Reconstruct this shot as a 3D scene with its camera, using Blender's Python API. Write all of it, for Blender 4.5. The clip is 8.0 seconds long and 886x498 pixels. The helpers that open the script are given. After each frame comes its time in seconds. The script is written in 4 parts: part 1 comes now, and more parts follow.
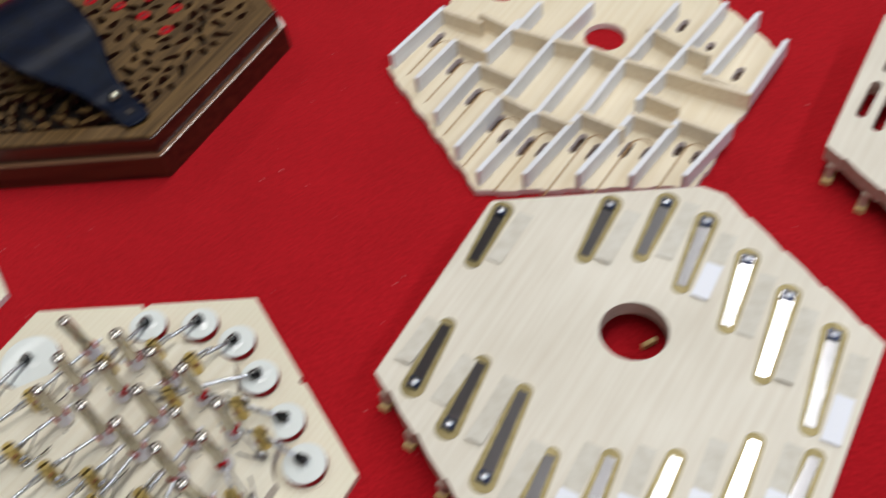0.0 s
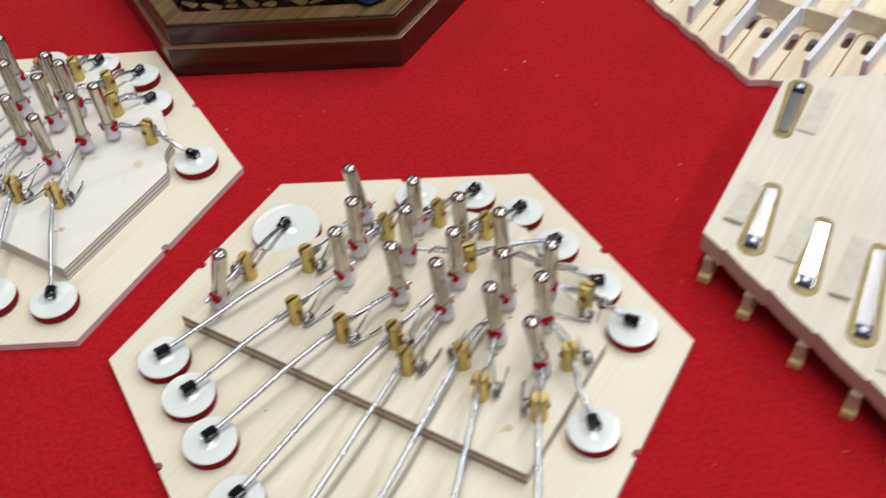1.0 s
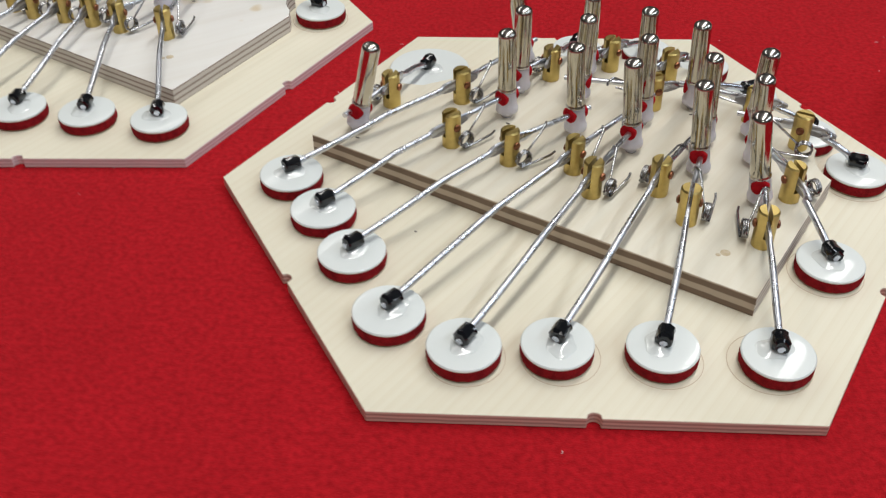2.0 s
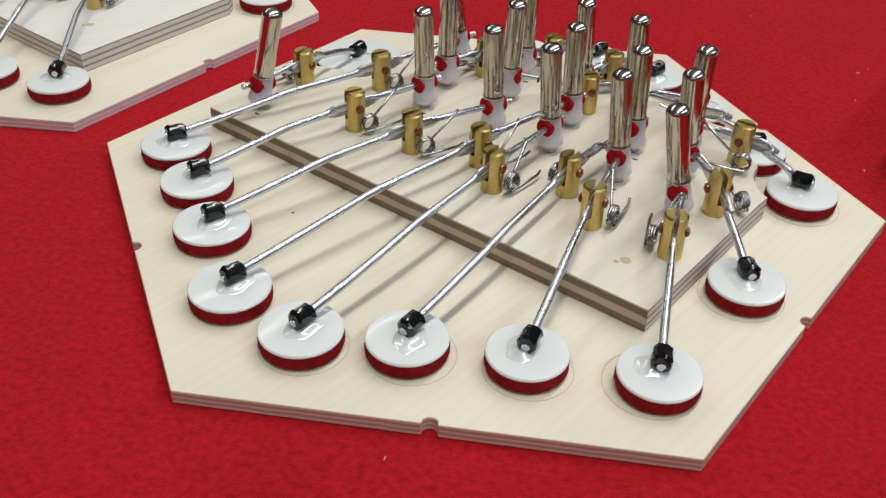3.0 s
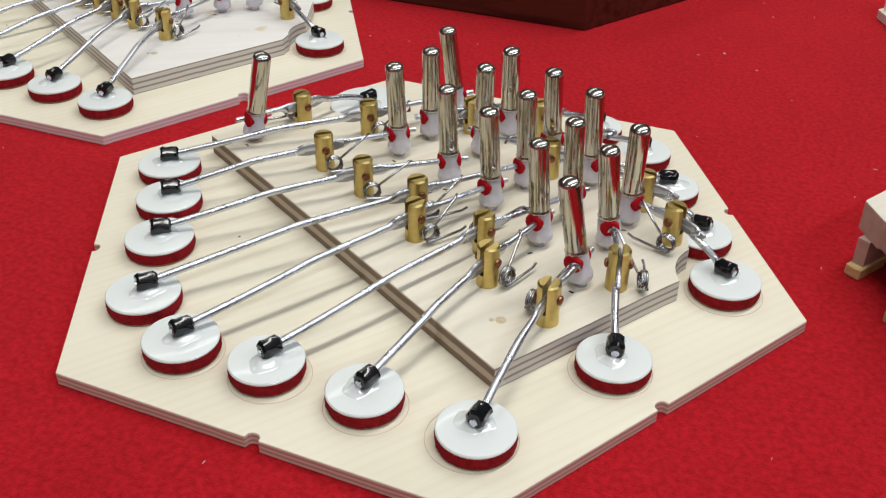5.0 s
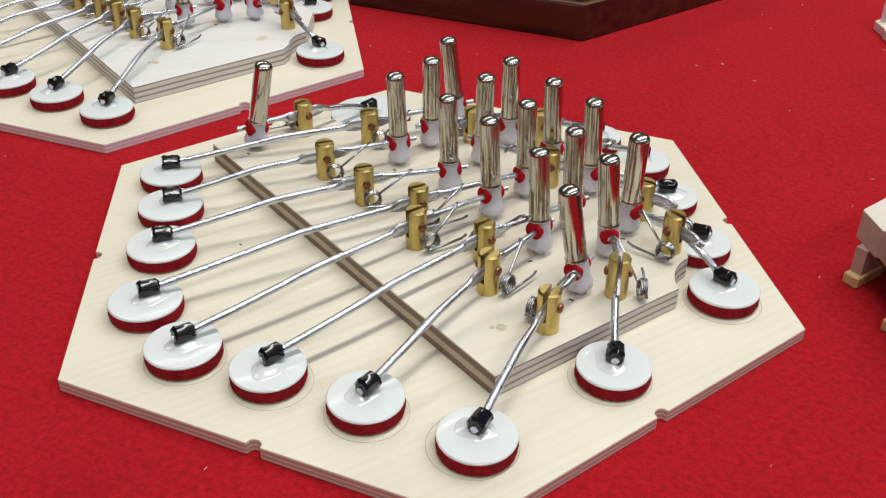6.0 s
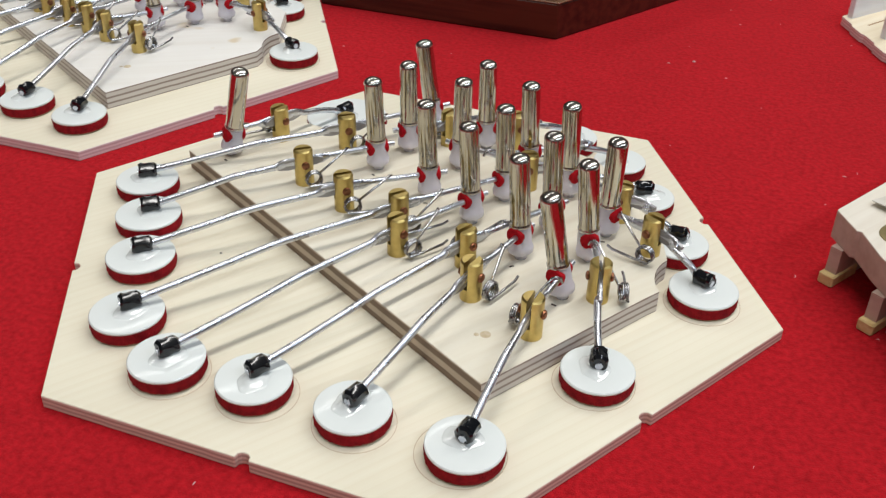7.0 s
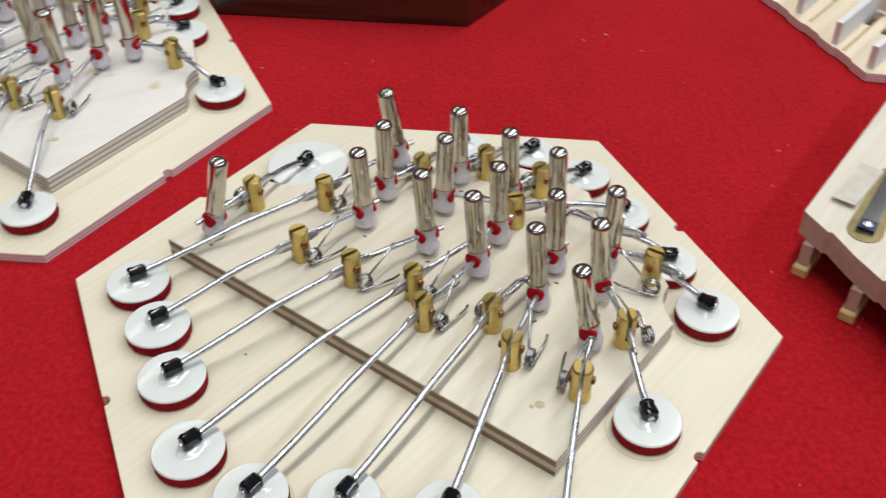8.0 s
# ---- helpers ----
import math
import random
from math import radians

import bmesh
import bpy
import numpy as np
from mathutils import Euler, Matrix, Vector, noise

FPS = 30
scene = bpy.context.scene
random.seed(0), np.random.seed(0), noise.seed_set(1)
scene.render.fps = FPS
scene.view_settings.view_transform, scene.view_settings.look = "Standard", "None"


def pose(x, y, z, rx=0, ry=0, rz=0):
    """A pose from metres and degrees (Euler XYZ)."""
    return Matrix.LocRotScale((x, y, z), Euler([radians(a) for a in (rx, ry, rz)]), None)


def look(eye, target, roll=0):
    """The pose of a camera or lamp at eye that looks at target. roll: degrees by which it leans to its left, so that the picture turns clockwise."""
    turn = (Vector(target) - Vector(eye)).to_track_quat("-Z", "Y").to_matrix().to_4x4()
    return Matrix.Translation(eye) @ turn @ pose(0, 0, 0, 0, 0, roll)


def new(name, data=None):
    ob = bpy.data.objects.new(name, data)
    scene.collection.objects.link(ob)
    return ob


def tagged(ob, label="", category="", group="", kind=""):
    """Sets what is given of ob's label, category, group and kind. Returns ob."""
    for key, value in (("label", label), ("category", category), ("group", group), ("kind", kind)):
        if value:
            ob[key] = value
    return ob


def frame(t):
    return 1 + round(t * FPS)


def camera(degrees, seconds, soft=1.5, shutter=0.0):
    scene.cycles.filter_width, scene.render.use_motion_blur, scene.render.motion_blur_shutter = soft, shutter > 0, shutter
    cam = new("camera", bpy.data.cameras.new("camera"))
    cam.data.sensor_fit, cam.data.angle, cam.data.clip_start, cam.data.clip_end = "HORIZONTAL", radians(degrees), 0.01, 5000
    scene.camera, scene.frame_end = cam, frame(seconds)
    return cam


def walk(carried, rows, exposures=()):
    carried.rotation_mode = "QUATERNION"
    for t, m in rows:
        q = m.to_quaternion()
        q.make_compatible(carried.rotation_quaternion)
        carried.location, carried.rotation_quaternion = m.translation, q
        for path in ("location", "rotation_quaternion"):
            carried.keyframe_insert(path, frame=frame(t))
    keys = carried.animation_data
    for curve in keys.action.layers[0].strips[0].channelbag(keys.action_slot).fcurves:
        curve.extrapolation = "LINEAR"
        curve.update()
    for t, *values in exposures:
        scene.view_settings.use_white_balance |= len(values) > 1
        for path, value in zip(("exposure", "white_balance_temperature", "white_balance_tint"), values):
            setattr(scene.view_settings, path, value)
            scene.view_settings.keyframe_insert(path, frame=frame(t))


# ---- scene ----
cam = camera(48.14, 8.0, soft=1.2, shutter=0.42)
PATH = [
    (0, (0.15348, -0.15324, 0.32568), (0.13473, 0.00066, 0.12956), -9.18),
    (0.1, (0.14393, -0.15876, 0.32173), (0.12080, -0.00626, 0.12499), -9.41),
    (0.3, (0.11959, -0.17634, 0.30875), (0.09458, -0.01983, 0.11540), -7.88),
    (0.5, (0.09627, -0.18357, 0.29183), (0.06978, -0.02445, 0.10082), -7.88),
    (0.7, (0.06850, -0.18493, 0.28343), (0.04864, -0.02296, 0.09404), -6.13),
    (1, (0.02480, -0.19084, 0.25350), (0.01689, -0.01962, 0.07151), -4.17),
    (1.5, (-0.02372, -0.20441, 0.19539), (-0.02275, -0.02057, 0.02597), -2.30),
    (1.7, (-0.02988, -0.21460, 0.17987), (-0.03262, -0.02807, 0.01345), -1.89),
    (2.8, (0.01345, -0.19622, 0.12886), (-0.01061, 0.00417, -0.01867), 1.31),
    (3, (0.01586, -0.19833, 0.12935), (-0.00908, 0.00211, -0.01795), 1.83),
    (3.5, (0.03573, -0.19615, 0.13137), (-0.00194, 0.00436, -0.01312), 2.03),
    (4, (0.05642, -0.19875, 0.13521), (0.00121, -0.00163, -0.00831), 1.92),
    (4.5, (0.07237, -0.19594, 0.13491), (0.00048, -0.00358, -0.00768), 1.28),
    (5, (0.08434, -0.19037, 0.13801), (0.00471, 0.00166, -0.00086), 0.61),
    (6.5, (0.08416, -0.19243, 0.13817), (0.00516, 0.00150, 0.00160), 0.87),
    (7, (0.08048, -0.19156, 0.14218), (0.00908, 0.00353, 0.00311), 1.14),
    (7.5, (0.04567, -0.18888, 0.16310), (-0.00454, 0.00517, 0.01369), 0.94),
    (8, (0.02956, -0.18026, 0.18610), (0.00591, 0.00556, 0.02055), -0.67),
]
walk(cam, [(t, look(eye, target, roll)) for t, eye, target, roll in PATH], [(0, -0.64), (0.5, -0.69), (1, -0.41), (1.5, -0.48), (3, -0.54), (3.5, -0.45), (4, -0.4), (4.5, -0.47), (5, -0.41), (6.5, -0.37), (8, -0.42)])

# ---- light: the hall's ceiling lamps, and added fill ----
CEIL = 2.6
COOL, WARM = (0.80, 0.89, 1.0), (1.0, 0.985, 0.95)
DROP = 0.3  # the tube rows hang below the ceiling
# x, y, length, width, turn in degrees, watts, tint: three parallel rows of tubes, one of them over the table, and two
# unseen fill lamps added near the walls
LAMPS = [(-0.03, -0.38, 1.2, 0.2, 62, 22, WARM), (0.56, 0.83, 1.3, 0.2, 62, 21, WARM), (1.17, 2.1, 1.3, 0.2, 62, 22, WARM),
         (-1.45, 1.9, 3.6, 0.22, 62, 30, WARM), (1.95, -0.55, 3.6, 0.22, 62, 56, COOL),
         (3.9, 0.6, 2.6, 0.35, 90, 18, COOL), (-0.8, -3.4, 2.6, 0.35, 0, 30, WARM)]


def area_lamp(x, y, z, length, width, turn, watts, tint):
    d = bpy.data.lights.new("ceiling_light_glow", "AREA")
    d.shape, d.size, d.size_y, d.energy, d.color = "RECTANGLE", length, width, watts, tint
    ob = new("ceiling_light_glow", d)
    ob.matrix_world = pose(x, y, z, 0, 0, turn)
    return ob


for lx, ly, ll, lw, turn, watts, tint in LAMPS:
    area_lamp(lx, ly, CEIL - DROP - 0.065, ll, lw, turn, watts, tint)
up = area_lamp(0.51, 0.86, CEIL - DROP + 0.012, 3.9, 0.18, 62, 26, WARM)  # added fill: an uplight that brightens the ceiling the reeds mirror
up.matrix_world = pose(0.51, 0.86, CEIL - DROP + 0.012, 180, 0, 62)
world = bpy.data.worlds.new("hall_air")
scene.world = world
world.use_nodes = True
world.node_tree.nodes["Background"].inputs[0].default_value = (0.9, 0.95, 1.0, 1)
world.node_tree.nodes["Background"].inputs[1].default_value = 0.3


# ---- materials ----
def material(name, color, rough=0.5, metal=0.0, grain=None, second=None, bump=0.0, bump_scale=800.0, coat=0.0,
             sss=0.0, trans=0.0, spots=None, vary=0.0, rough_var=0.0, spec=0.5):
    """grain: (angle, scale along, scale across); second: the darker tone; spots: (tone, scale, threshold)."""
    m = bpy.data.materials.new(name)
    m.use_nodes = True
    nt = m.node_tree
    b = nt.nodes["Principled BSDF"]
    L = nt.links.new
    b.inputs["Roughness"].default_value, b.inputs["Metallic"].default_value = rough, metal
    b.inputs["Coat Weight"].default_value = coat
    b.inputs["Coat Roughness"].default_value = 0.04
    b.inputs["Specular IOR Level"].default_value = spec
    b.inputs["Transmission Weight"].default_value = trans
    if sss:
        b.inputs["Subsurface Weight"].default_value = sss
        b.inputs["Subsurface Radius"].default_value = (0.004, 0.004, 0.004)
        b.inputs["Subsurface Scale"].default_value = 0.5
    tc = nt.nodes.new("ShaderNodeTexCoord")
    col = None
    n = nt.nodes.new("ShaderNodeTexNoise")
    n.inputs["Detail"].default_value = 5
    if grain:
        ang, sa, sc = grain
        mp = nt.nodes.new("ShaderNodeMapping")
        mp.inputs["Rotation"].default_value[2] = radians(ang)
        mp.vector_type = "TEXTURE"
        mp.inputs["Scale"].default_value = (1 / sa, 1 / sc, 1 / sc)
        L(tc.outputs["Object"], mp.inputs["Vector"])
        L(mp.outputs["Vector"], n.inputs["Vector"])
        n.inputs["Scale"].default_value = 1.0
    else:
        L(tc.outputs["Object"], n.inputs["Vector"])
        n.inputs["Scale"].default_value = bump_scale * 0.3
    if second:
        ramp = nt.nodes.new("ShaderNodeValToRGB")
        ramp.color_ramp.elements[0].position, ramp.color_ramp.elements[1].position = 0.32, 0.62
        ramp.color_ramp.elements[0].color, ramp.color_ramp.elements[1].color = (*second, 1), (*color, 1)
        L(n.outputs["Fac"], ramp.inputs["Fac"])
        col = ramp.outputs["Color"]
        big = nt.nodes.new("ShaderNodeTexNoise")
        big.inputs["Scale"].default_value = 22.0
        L(tc.outputs["Object"], big.inputs["Vector"])
        mx = nt.nodes.new("ShaderNodeMix")
        mx.data_type, mx.blend_type = "RGBA", "MULTIPLY"
        mx.inputs[0].default_value = 0.35
        r2 = nt.nodes.new("ShaderNodeValToRGB")
        r2.color_ramp.elements[0].position, r2.color_ramp.elements[1].position = 0.3, 0.7
        r2.color_ramp.elements[0].color, r2.color_ramp.elements[1].color = (0.72, 0.7, 0.66, 1), (1, 1, 1, 1)
        L(big.outputs["Fac"], r2.inputs["Fac"])
        L(col, mx.inputs[6])
        L(r2.outputs["Color"], mx.inputs[7])
        col = mx.outputs[2]
    if spots:
        tone, sc, th = spots
        sp = nt.nodes.new("ShaderNodeTexNoise")
        sp.inputs["Scale"].default_value, sp.inputs["Detail"].default_value = sc, 2
        L(tc.outputs["Object"], sp.inputs["Vector"])
        rs = nt.nodes.new("ShaderNodeValToRGB")
        rs.color_ramp.elements[0].position, rs.color_ramp.elements[1].position = th, th + 0.05
        L(sp.outputs["Fac"], rs.inputs["Fac"])
        mx = nt.nodes.new("ShaderNodeMix")
        mx.data_type = "RGBA"
        mx.inputs[6].default_value = (*color, 1)
        mx.inputs[7].default_value = (*tone, 1)
        L(rs.outputs["Color"], mx.inputs[0])
        if col:
            L(col, mx.inputs[6])
        col = mx.outputs[2]
    if vary:
        oi = nt.nodes.new("ShaderNodeObjectInfo")
        hs = nt.nodes.new("ShaderNodeHueSaturation")
        mr = nt.nodes.new("ShaderNodeMapRange")
        mr.inputs[3].default_value, mr.inputs[4].default_value = 1 - vary, 1 + vary
        L(oi.outputs["Random"], mr.inputs[0])
        L(mr.outputs[0], hs.inputs["Value"])
        hs.inputs["Color"].default_value = (*color, 1)
        if col:
            L(col, hs.inputs["Color"])
        col = hs.outputs["Color"]
    if col:
        L(col, b.inputs["Base Color"])
    else:
        b.inputs["Base Color"].default_value = (*color, 1)
    if rough_var:
        rn = nt.nodes.new("ShaderNodeTexNoise")
        rn.inputs["Scale"].default_value = 260.0
        L(tc.outputs["Object"], rn.inputs["Vector"])
        mr = nt.nodes.new("ShaderNodeMapRange")
        mr.inputs[3].default_value, mr.inputs[4].default_value = rough, rough + rough_var
        L(rn.outputs["Fac"], mr.inputs[0])
        L(mr.outputs[0], b.inputs["Roughness"])
    if bump:
        bn = n
        if not grain:
            bn = nt.nodes.new("ShaderNodeTexNoise")
            bn.inputs["Scale"].default_value, bn.inputs["Detail"].default_value = bump_scale, 4
            L(tc.outputs["Object"], bn.inputs["Vector"])
        bp = nt.nodes.new("ShaderNodeBump")
        bp.inputs["Strength"].default_value, bp.inputs["Distance"].default_value = bump, 0.0004
        L(bn.outputs["Fac"], bp.inputs["Height"])
        L(bp.outputs["Normal"], b.inputs["Normal"])
    return m


def streaks(m):
    """Slight lengthwise waviness of a drawn tube."""
    nt = m.node_tree
    tc = nt.nodes.new("ShaderNodeTexCoord")
    mp = nt.nodes.new("ShaderNodeMapping")
    mp.inputs["Scale"].default_value = (760, 760, 8)
    n = nt.nodes.new("ShaderNodeTexNoise")
    n.inputs["Scale"].default_value, n.inputs["Detail"].default_value = 1.0, 6
    bp = nt.nodes.new("ShaderNodeBump")
    bp.inputs["Strength"].default_value, bp.inputs["Distance"].default_value = 0.28, 0.0006
    nt.links.new(tc.outputs["Object"], mp.inputs["Vector"])
    nt.links.new(mp.outputs["Vector"], n.inputs["Vector"])
    nt.links.new(n.outputs["Fac"], bp.inputs["Height"])
    nt.links.new(bp.outputs["Normal"], nt.nodes["Principled BSDF"].inputs["Normal"])


def year_rings(m, angle, spacing):
    """Thin late-wood lines, spacing in mm, wavering along the grain."""
    nt = m.node_tree
    b = nt.nodes["Principled BSDF"]
    tc = nt.nodes.new("ShaderNodeTexCoord")
    mp = nt.nodes.new("ShaderNodeMapping")
    mp.vector_type = "TEXTURE"
    mp.inputs["Rotation"].default_value[2] = radians(angle)
    mp.inputs["Scale"].default_value = (0.006, 0.001, 0.001)
    w = nt.nodes.new("ShaderNodeTexWave")
    w.bands_direction, w.wave_profile = "Y", "SAW"
    w.inputs["Scale"].default_value = 0.314 / spacing
    w.inputs["Distortion"].default_value, w.inputs["Detail"].default_value = 1.6, 3
    w.inputs["Detail Scale"].default_value = 0.35
    r = nt.nodes.new("ShaderNodeValToRGB")
    r.color_ramp.elements[0].position, r.color_ramp.elements[1].position = 0.45, 1.0
    r.color_ramp.elements[0].color, r.color_ramp.elements[1].color = (1, 1, 1, 1), (0.972, 0.96, 0.94, 1)
    mx = nt.nodes.new("ShaderNodeMix")
    mx.data_type, mx.blend_type = "RGBA", "MULTIPLY"
    mx.inputs[0].default_value = 1.0
    nt.links.new(tc.outputs["Object"], mp.inputs["Vector"])
    nt.links.new(mp.outputs["Vector"], w.inputs["Vector"])
    nt.links.new(w.outputs["Fac"], r.inputs["Fac"])
    nt.links.new(b.inputs["Base Color"].links[0].from_socket, mx.inputs[6])
    nt.links.new(r.outputs["Color"], mx.inputs[7])
    nt.links.new(mx.outputs[2], b.inputs["Base Color"])
    return m


def felt_nap(m):
    """Short fibres that lie in swirls, and the shallow tufts between them."""
    nt = m.node_tree
    b = nt.nodes["Principled BSDF"]
    tc = nt.nodes.new("ShaderNodeTexCoord")
    warp = nt.nodes.new("ShaderNodeTexNoise")
    warp.inputs["Scale"].default_value, warp.inputs["Detail"].default_value = 120.0, 3
    warp.inputs["Distortion"].default_value = 2.5
    nt.links.new(tc.outputs["Object"], warp.inputs["Vector"])
    r = nt.nodes.new("ShaderNodeValToRGB")
    r.color_ramp.elements[0].position, r.color_ramp.elements[1].position = 0.3, 0.68
    r.color_ramp.elements[0].color, r.color_ramp.elements[1].color = (0.92, 0.90, 0.90, 1), (1.03, 1.03, 1.03, 1)
    nt.links.new(warp.outputs["Fac"], r.inputs["Fac"])
    mx = nt.nodes.new("ShaderNodeMix")
    mx.data_type, mx.blend_type = "RGBA", "MULTIPLY"
    mx.inputs[0].default_value = 1.0
    nt.links.new(b.inputs["Base Color"].links[0].from_socket, mx.inputs[6])
    nt.links.new(r.outputs["Color"], mx.inputs[7])
    nt.links.new(mx.outputs[2], b.inputs["Base Color"])
    b.inputs["Sheen Weight"].default_value = 0.08
    b.inputs["Sheen Roughness"].default_value = 0.5
    b.inputs["Sheen Tint"].default_value = (1.0, 0.35, 0.35, 1)
    return m


def ply_edge(name, light, dark, period, offset, lo=0.35, hi=0.65):
    """Wood whose cut edge shows its veneers as bands along the height."""
    m = material(name, light, 0.65)
    nt = m.node_tree
    b = nt.nodes["Principled BSDF"]
    tc = nt.nodes.new("ShaderNodeTexCoord")
    sep = nt.nodes.new("ShaderNodeSeparateXYZ")
    nt.links.new(tc.outputs["Object"], sep.inputs[0])
    ns = nt.nodes.new("ShaderNodeTexNoise")
    ns.inputs["Scale"].default_value = 180.0
    nt.links.new(tc.outputs["Object"], ns.inputs["Vector"])
    wob = nt.nodes.new("ShaderNodeMath")
    wob.operation = "MULTIPLY_ADD"
    wob.inputs[1].default_value = 0.0005
    nt.links.new(ns.outputs["Fac"], wob.inputs[0])
    nt.links.new(sep.outputs["Z"], wob.inputs[2])
    sc = nt.nodes.new("ShaderNodeMath")
    sc.operation = "MULTIPLY_ADD"
    sc.inputs[1].default_value, sc.inputs[2].default_value = 2 * math.pi / period, offset
    nt.links.new(wob.outputs[0], sc.inputs[0])
    sn = nt.nodes.new("ShaderNodeMath")
    sn.operation = "SINE"
    nt.links.new(sc.outputs[0], sn.inputs[0])
    r = nt.nodes.new("ShaderNodeValToRGB")
    r.color_ramp.elements[0].position, r.color_ramp.elements[1].position = lo, hi
    r.color_ramp.elements[0].color, r.color_ramp.elements[1].color = (*dark, 1), (*light, 1)
    mr = nt.nodes.new("ShaderNodeMapRange")
    mr.inputs[1].default_value = -1
    nt.links.new(sn.outputs[0], mr.inputs[0])
    nt.links.new(mr.outputs[0], r.inputs["Fac"])
    nt.links.new(r.outputs["Color"], b.inputs["Base Color"])
    return m


CLOTH = felt_nap(material("red_felt_cloth", (0.515, 0.0105, 0.0185), 0.95, second=(0.345, 0.006, 0.011), bump=1.0, bump_scale=2400, spec=0.1))
GRAIN = 55  # degrees by which the boards' grain runs off the x axis
MAPLE = year_rings(material("pale_maple", (0.83, 0.785, 0.635), 0.5, grain=(GRAIN, 9, 900), second=(0.81, 0.757, 0.602), bump=0.08), GRAIN, 2.5)
PLATE = material("birch_veneer", (0.80, 0.758, 0.635), 0.5, grain=(GRAIN, 25, 420), second=(0.74, 0.68, 0.545), bump=0.08, spots=((0.66, 0.53, 0.36), 55, 0.755))
PLATE_WHITE = material("whitened_birch", (0.83, 0.815, 0.775), 0.5, grain=(28, 14, 300), second=(0.795, 0.77, 0.72), bump=0.1, spots=((0.68, 0.58, 0.42), 60, 0.70))
PAN = material("sycamore", (0.80, 0.755, 0.66), 0.55, grain=(57, 22, 420), second=(0.735, 0.675, 0.575), bump=0.12)
PAN_INSIDE = material("spruce_board", (0.86, 0.77, 0.60), 0.6, grain=(57, 10, 520), second=(0.80, 0.69, 0.50), bump=0.1)
# partition maple with the cool light on its faces put into the colour
PARTITION_LIT = material("cool_lit_maple_strip", (0.84, 0.86, 0.92), 0.5, grain=(57, 12, 500), second=(0.80, 0.80, 0.84), bump=0.05)
EDGE = ply_edge("board_edge", (0.76, 0.62, 0.52), (0.52, 0.38, 0.31), 0.0011, 0.9)
EDGE_PALE = ply_edge("pale_board_edge", (0.85, 0.77, 0.76), (0.68, 0.57, 0.57), 0.0011, 0.4)
PLYCUT = ply_edge("plywood_edge", (0.58, 0.48, 0.37), (0.23, 0.16, 0.11), 0.0034, 0.3)
PLYCUT_GREY = ply_edge("grey_plywood_edge", (0.70, 0.65, 0.60), (0.33, 0.26, 0.22), 0.0018, 0.3, 0.08, 0.42)
PANEDGE = material("sycamore_end", (0.56, 0.42, 0.36), 0.7, grain=(0, 90, 260), second=(0.46, 0.33, 0.27))
FELT = material("red_felt", (0.32, 0.012, 0.018), 0.95, second=(0.20, 0.007, 0.012), bump=0.8, bump_scale=2200, spec=0.1)
BUSH = material("scarlet_felt", (0.52, 0.012, 0.02), 0.9, second=(0.40, 0.008, 0.015), bump=0.8, bump_scale=2200, spec=0.1)
LEATHER = material("tan_leather", (0.30, 0.20, 0.12), 0.8)
ENAMEL = material("white_pad_card", (0.75, 0.79, 0.775), 0.34, coat=0.3, rough_var=0.12, bump=0.25, bump_scale=190)
GLUE = material("clear_glue", (0.75, 0.79, 0.775), 0.12, coat=0.8)
RUBBER = material("black_rubber", (0.006, 0.007, 0.009), 0.10, spec=0.4, coat=0.25, bump=0.12, bump_scale=500)
STEEL = material("steel_wire", (0.62, 0.64, 0.69), 0.22, 1.0, rough_var=0.12, bump=0.12, bump_scale=600)
BLADESTEEL = material("forged_steel", (0.40, 0.40, 0.42), 0.34, 1.0, second=(0.30, 0.30, 0.31), rough_var=0.15, bump=0.2, bump_scale=900)
SPRING = material("spring_steel", (0.42, 0.42, 0.43), 0.25, 1.0)
BRASS = material("brass", (0.68, 0.53, 0.20), 0.27, 1.0, second=(0.54, 0.40, 0.14), rough_var=0.2, bump=0.06, bump_scale=900, vary=0.08)
COPPER = material("copper_rivet", (0.34, 0.15, 0.08), 0.38, 1.0, second=(0.22, 0.09, 0.05))
CHROME = material("nickel", (0.52, 0.485, 0.41), 0.05, 1.0, rough_var=0.07)
streaks(CHROME)
CAP = material("polished_nickel", (0.54, 0.52, 0.49), 0.12, 1.0, rough_var=0.1)
PLASTIC = material("milky_plastic", (0.86, 0.835, 0.93), 0.32, sss=0.8, trans=0.3, bump=0.15, bump_scale=300)
SHOE = material("reed_brass", (0.34, 0.285, 0.15), 0.42, 1.0, second=(0.25, 0.205, 0.10), rough_var=0.2, bump_scale=700, bump=0.1)
TONGUE = material("reed_steel", (0.47, 0.47, 0.50), 0.085, 1.0, rough_var=0.06)
# reed backs; the shade deep in the slots is put into this colour
REEDBACK = material("shaded_reed", (0.10, 0.055, 0.035), 0.5, 0.3, second=(0.05, 0.028, 0.02))
BLUED = material("blued_clamp", (0.03, 0.04, 0.08), 0.3, 0.8)
VALVE = material("white_leather_valve", (0.70, 0.67, 0.60), 0.6, second=(0.62, 0.58, 0.50), bump=0.2, bump_scale=700)
# lifted valve ends: the cool light they catch is in this colour
VALVE_LIT = material("lit_leather_valve", (0.80, 0.82, 0.90), 0.35, bump=0.1, bump_scale=700)
CHAMOIS = material("chamois", (0.74, 0.58, 0.28), 0.9, second=(0.58, 0.40, 0.16), bump=0.6, bump_scale=1200)
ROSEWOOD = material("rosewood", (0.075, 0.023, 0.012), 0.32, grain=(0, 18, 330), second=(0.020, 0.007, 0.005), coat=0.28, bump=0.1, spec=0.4)
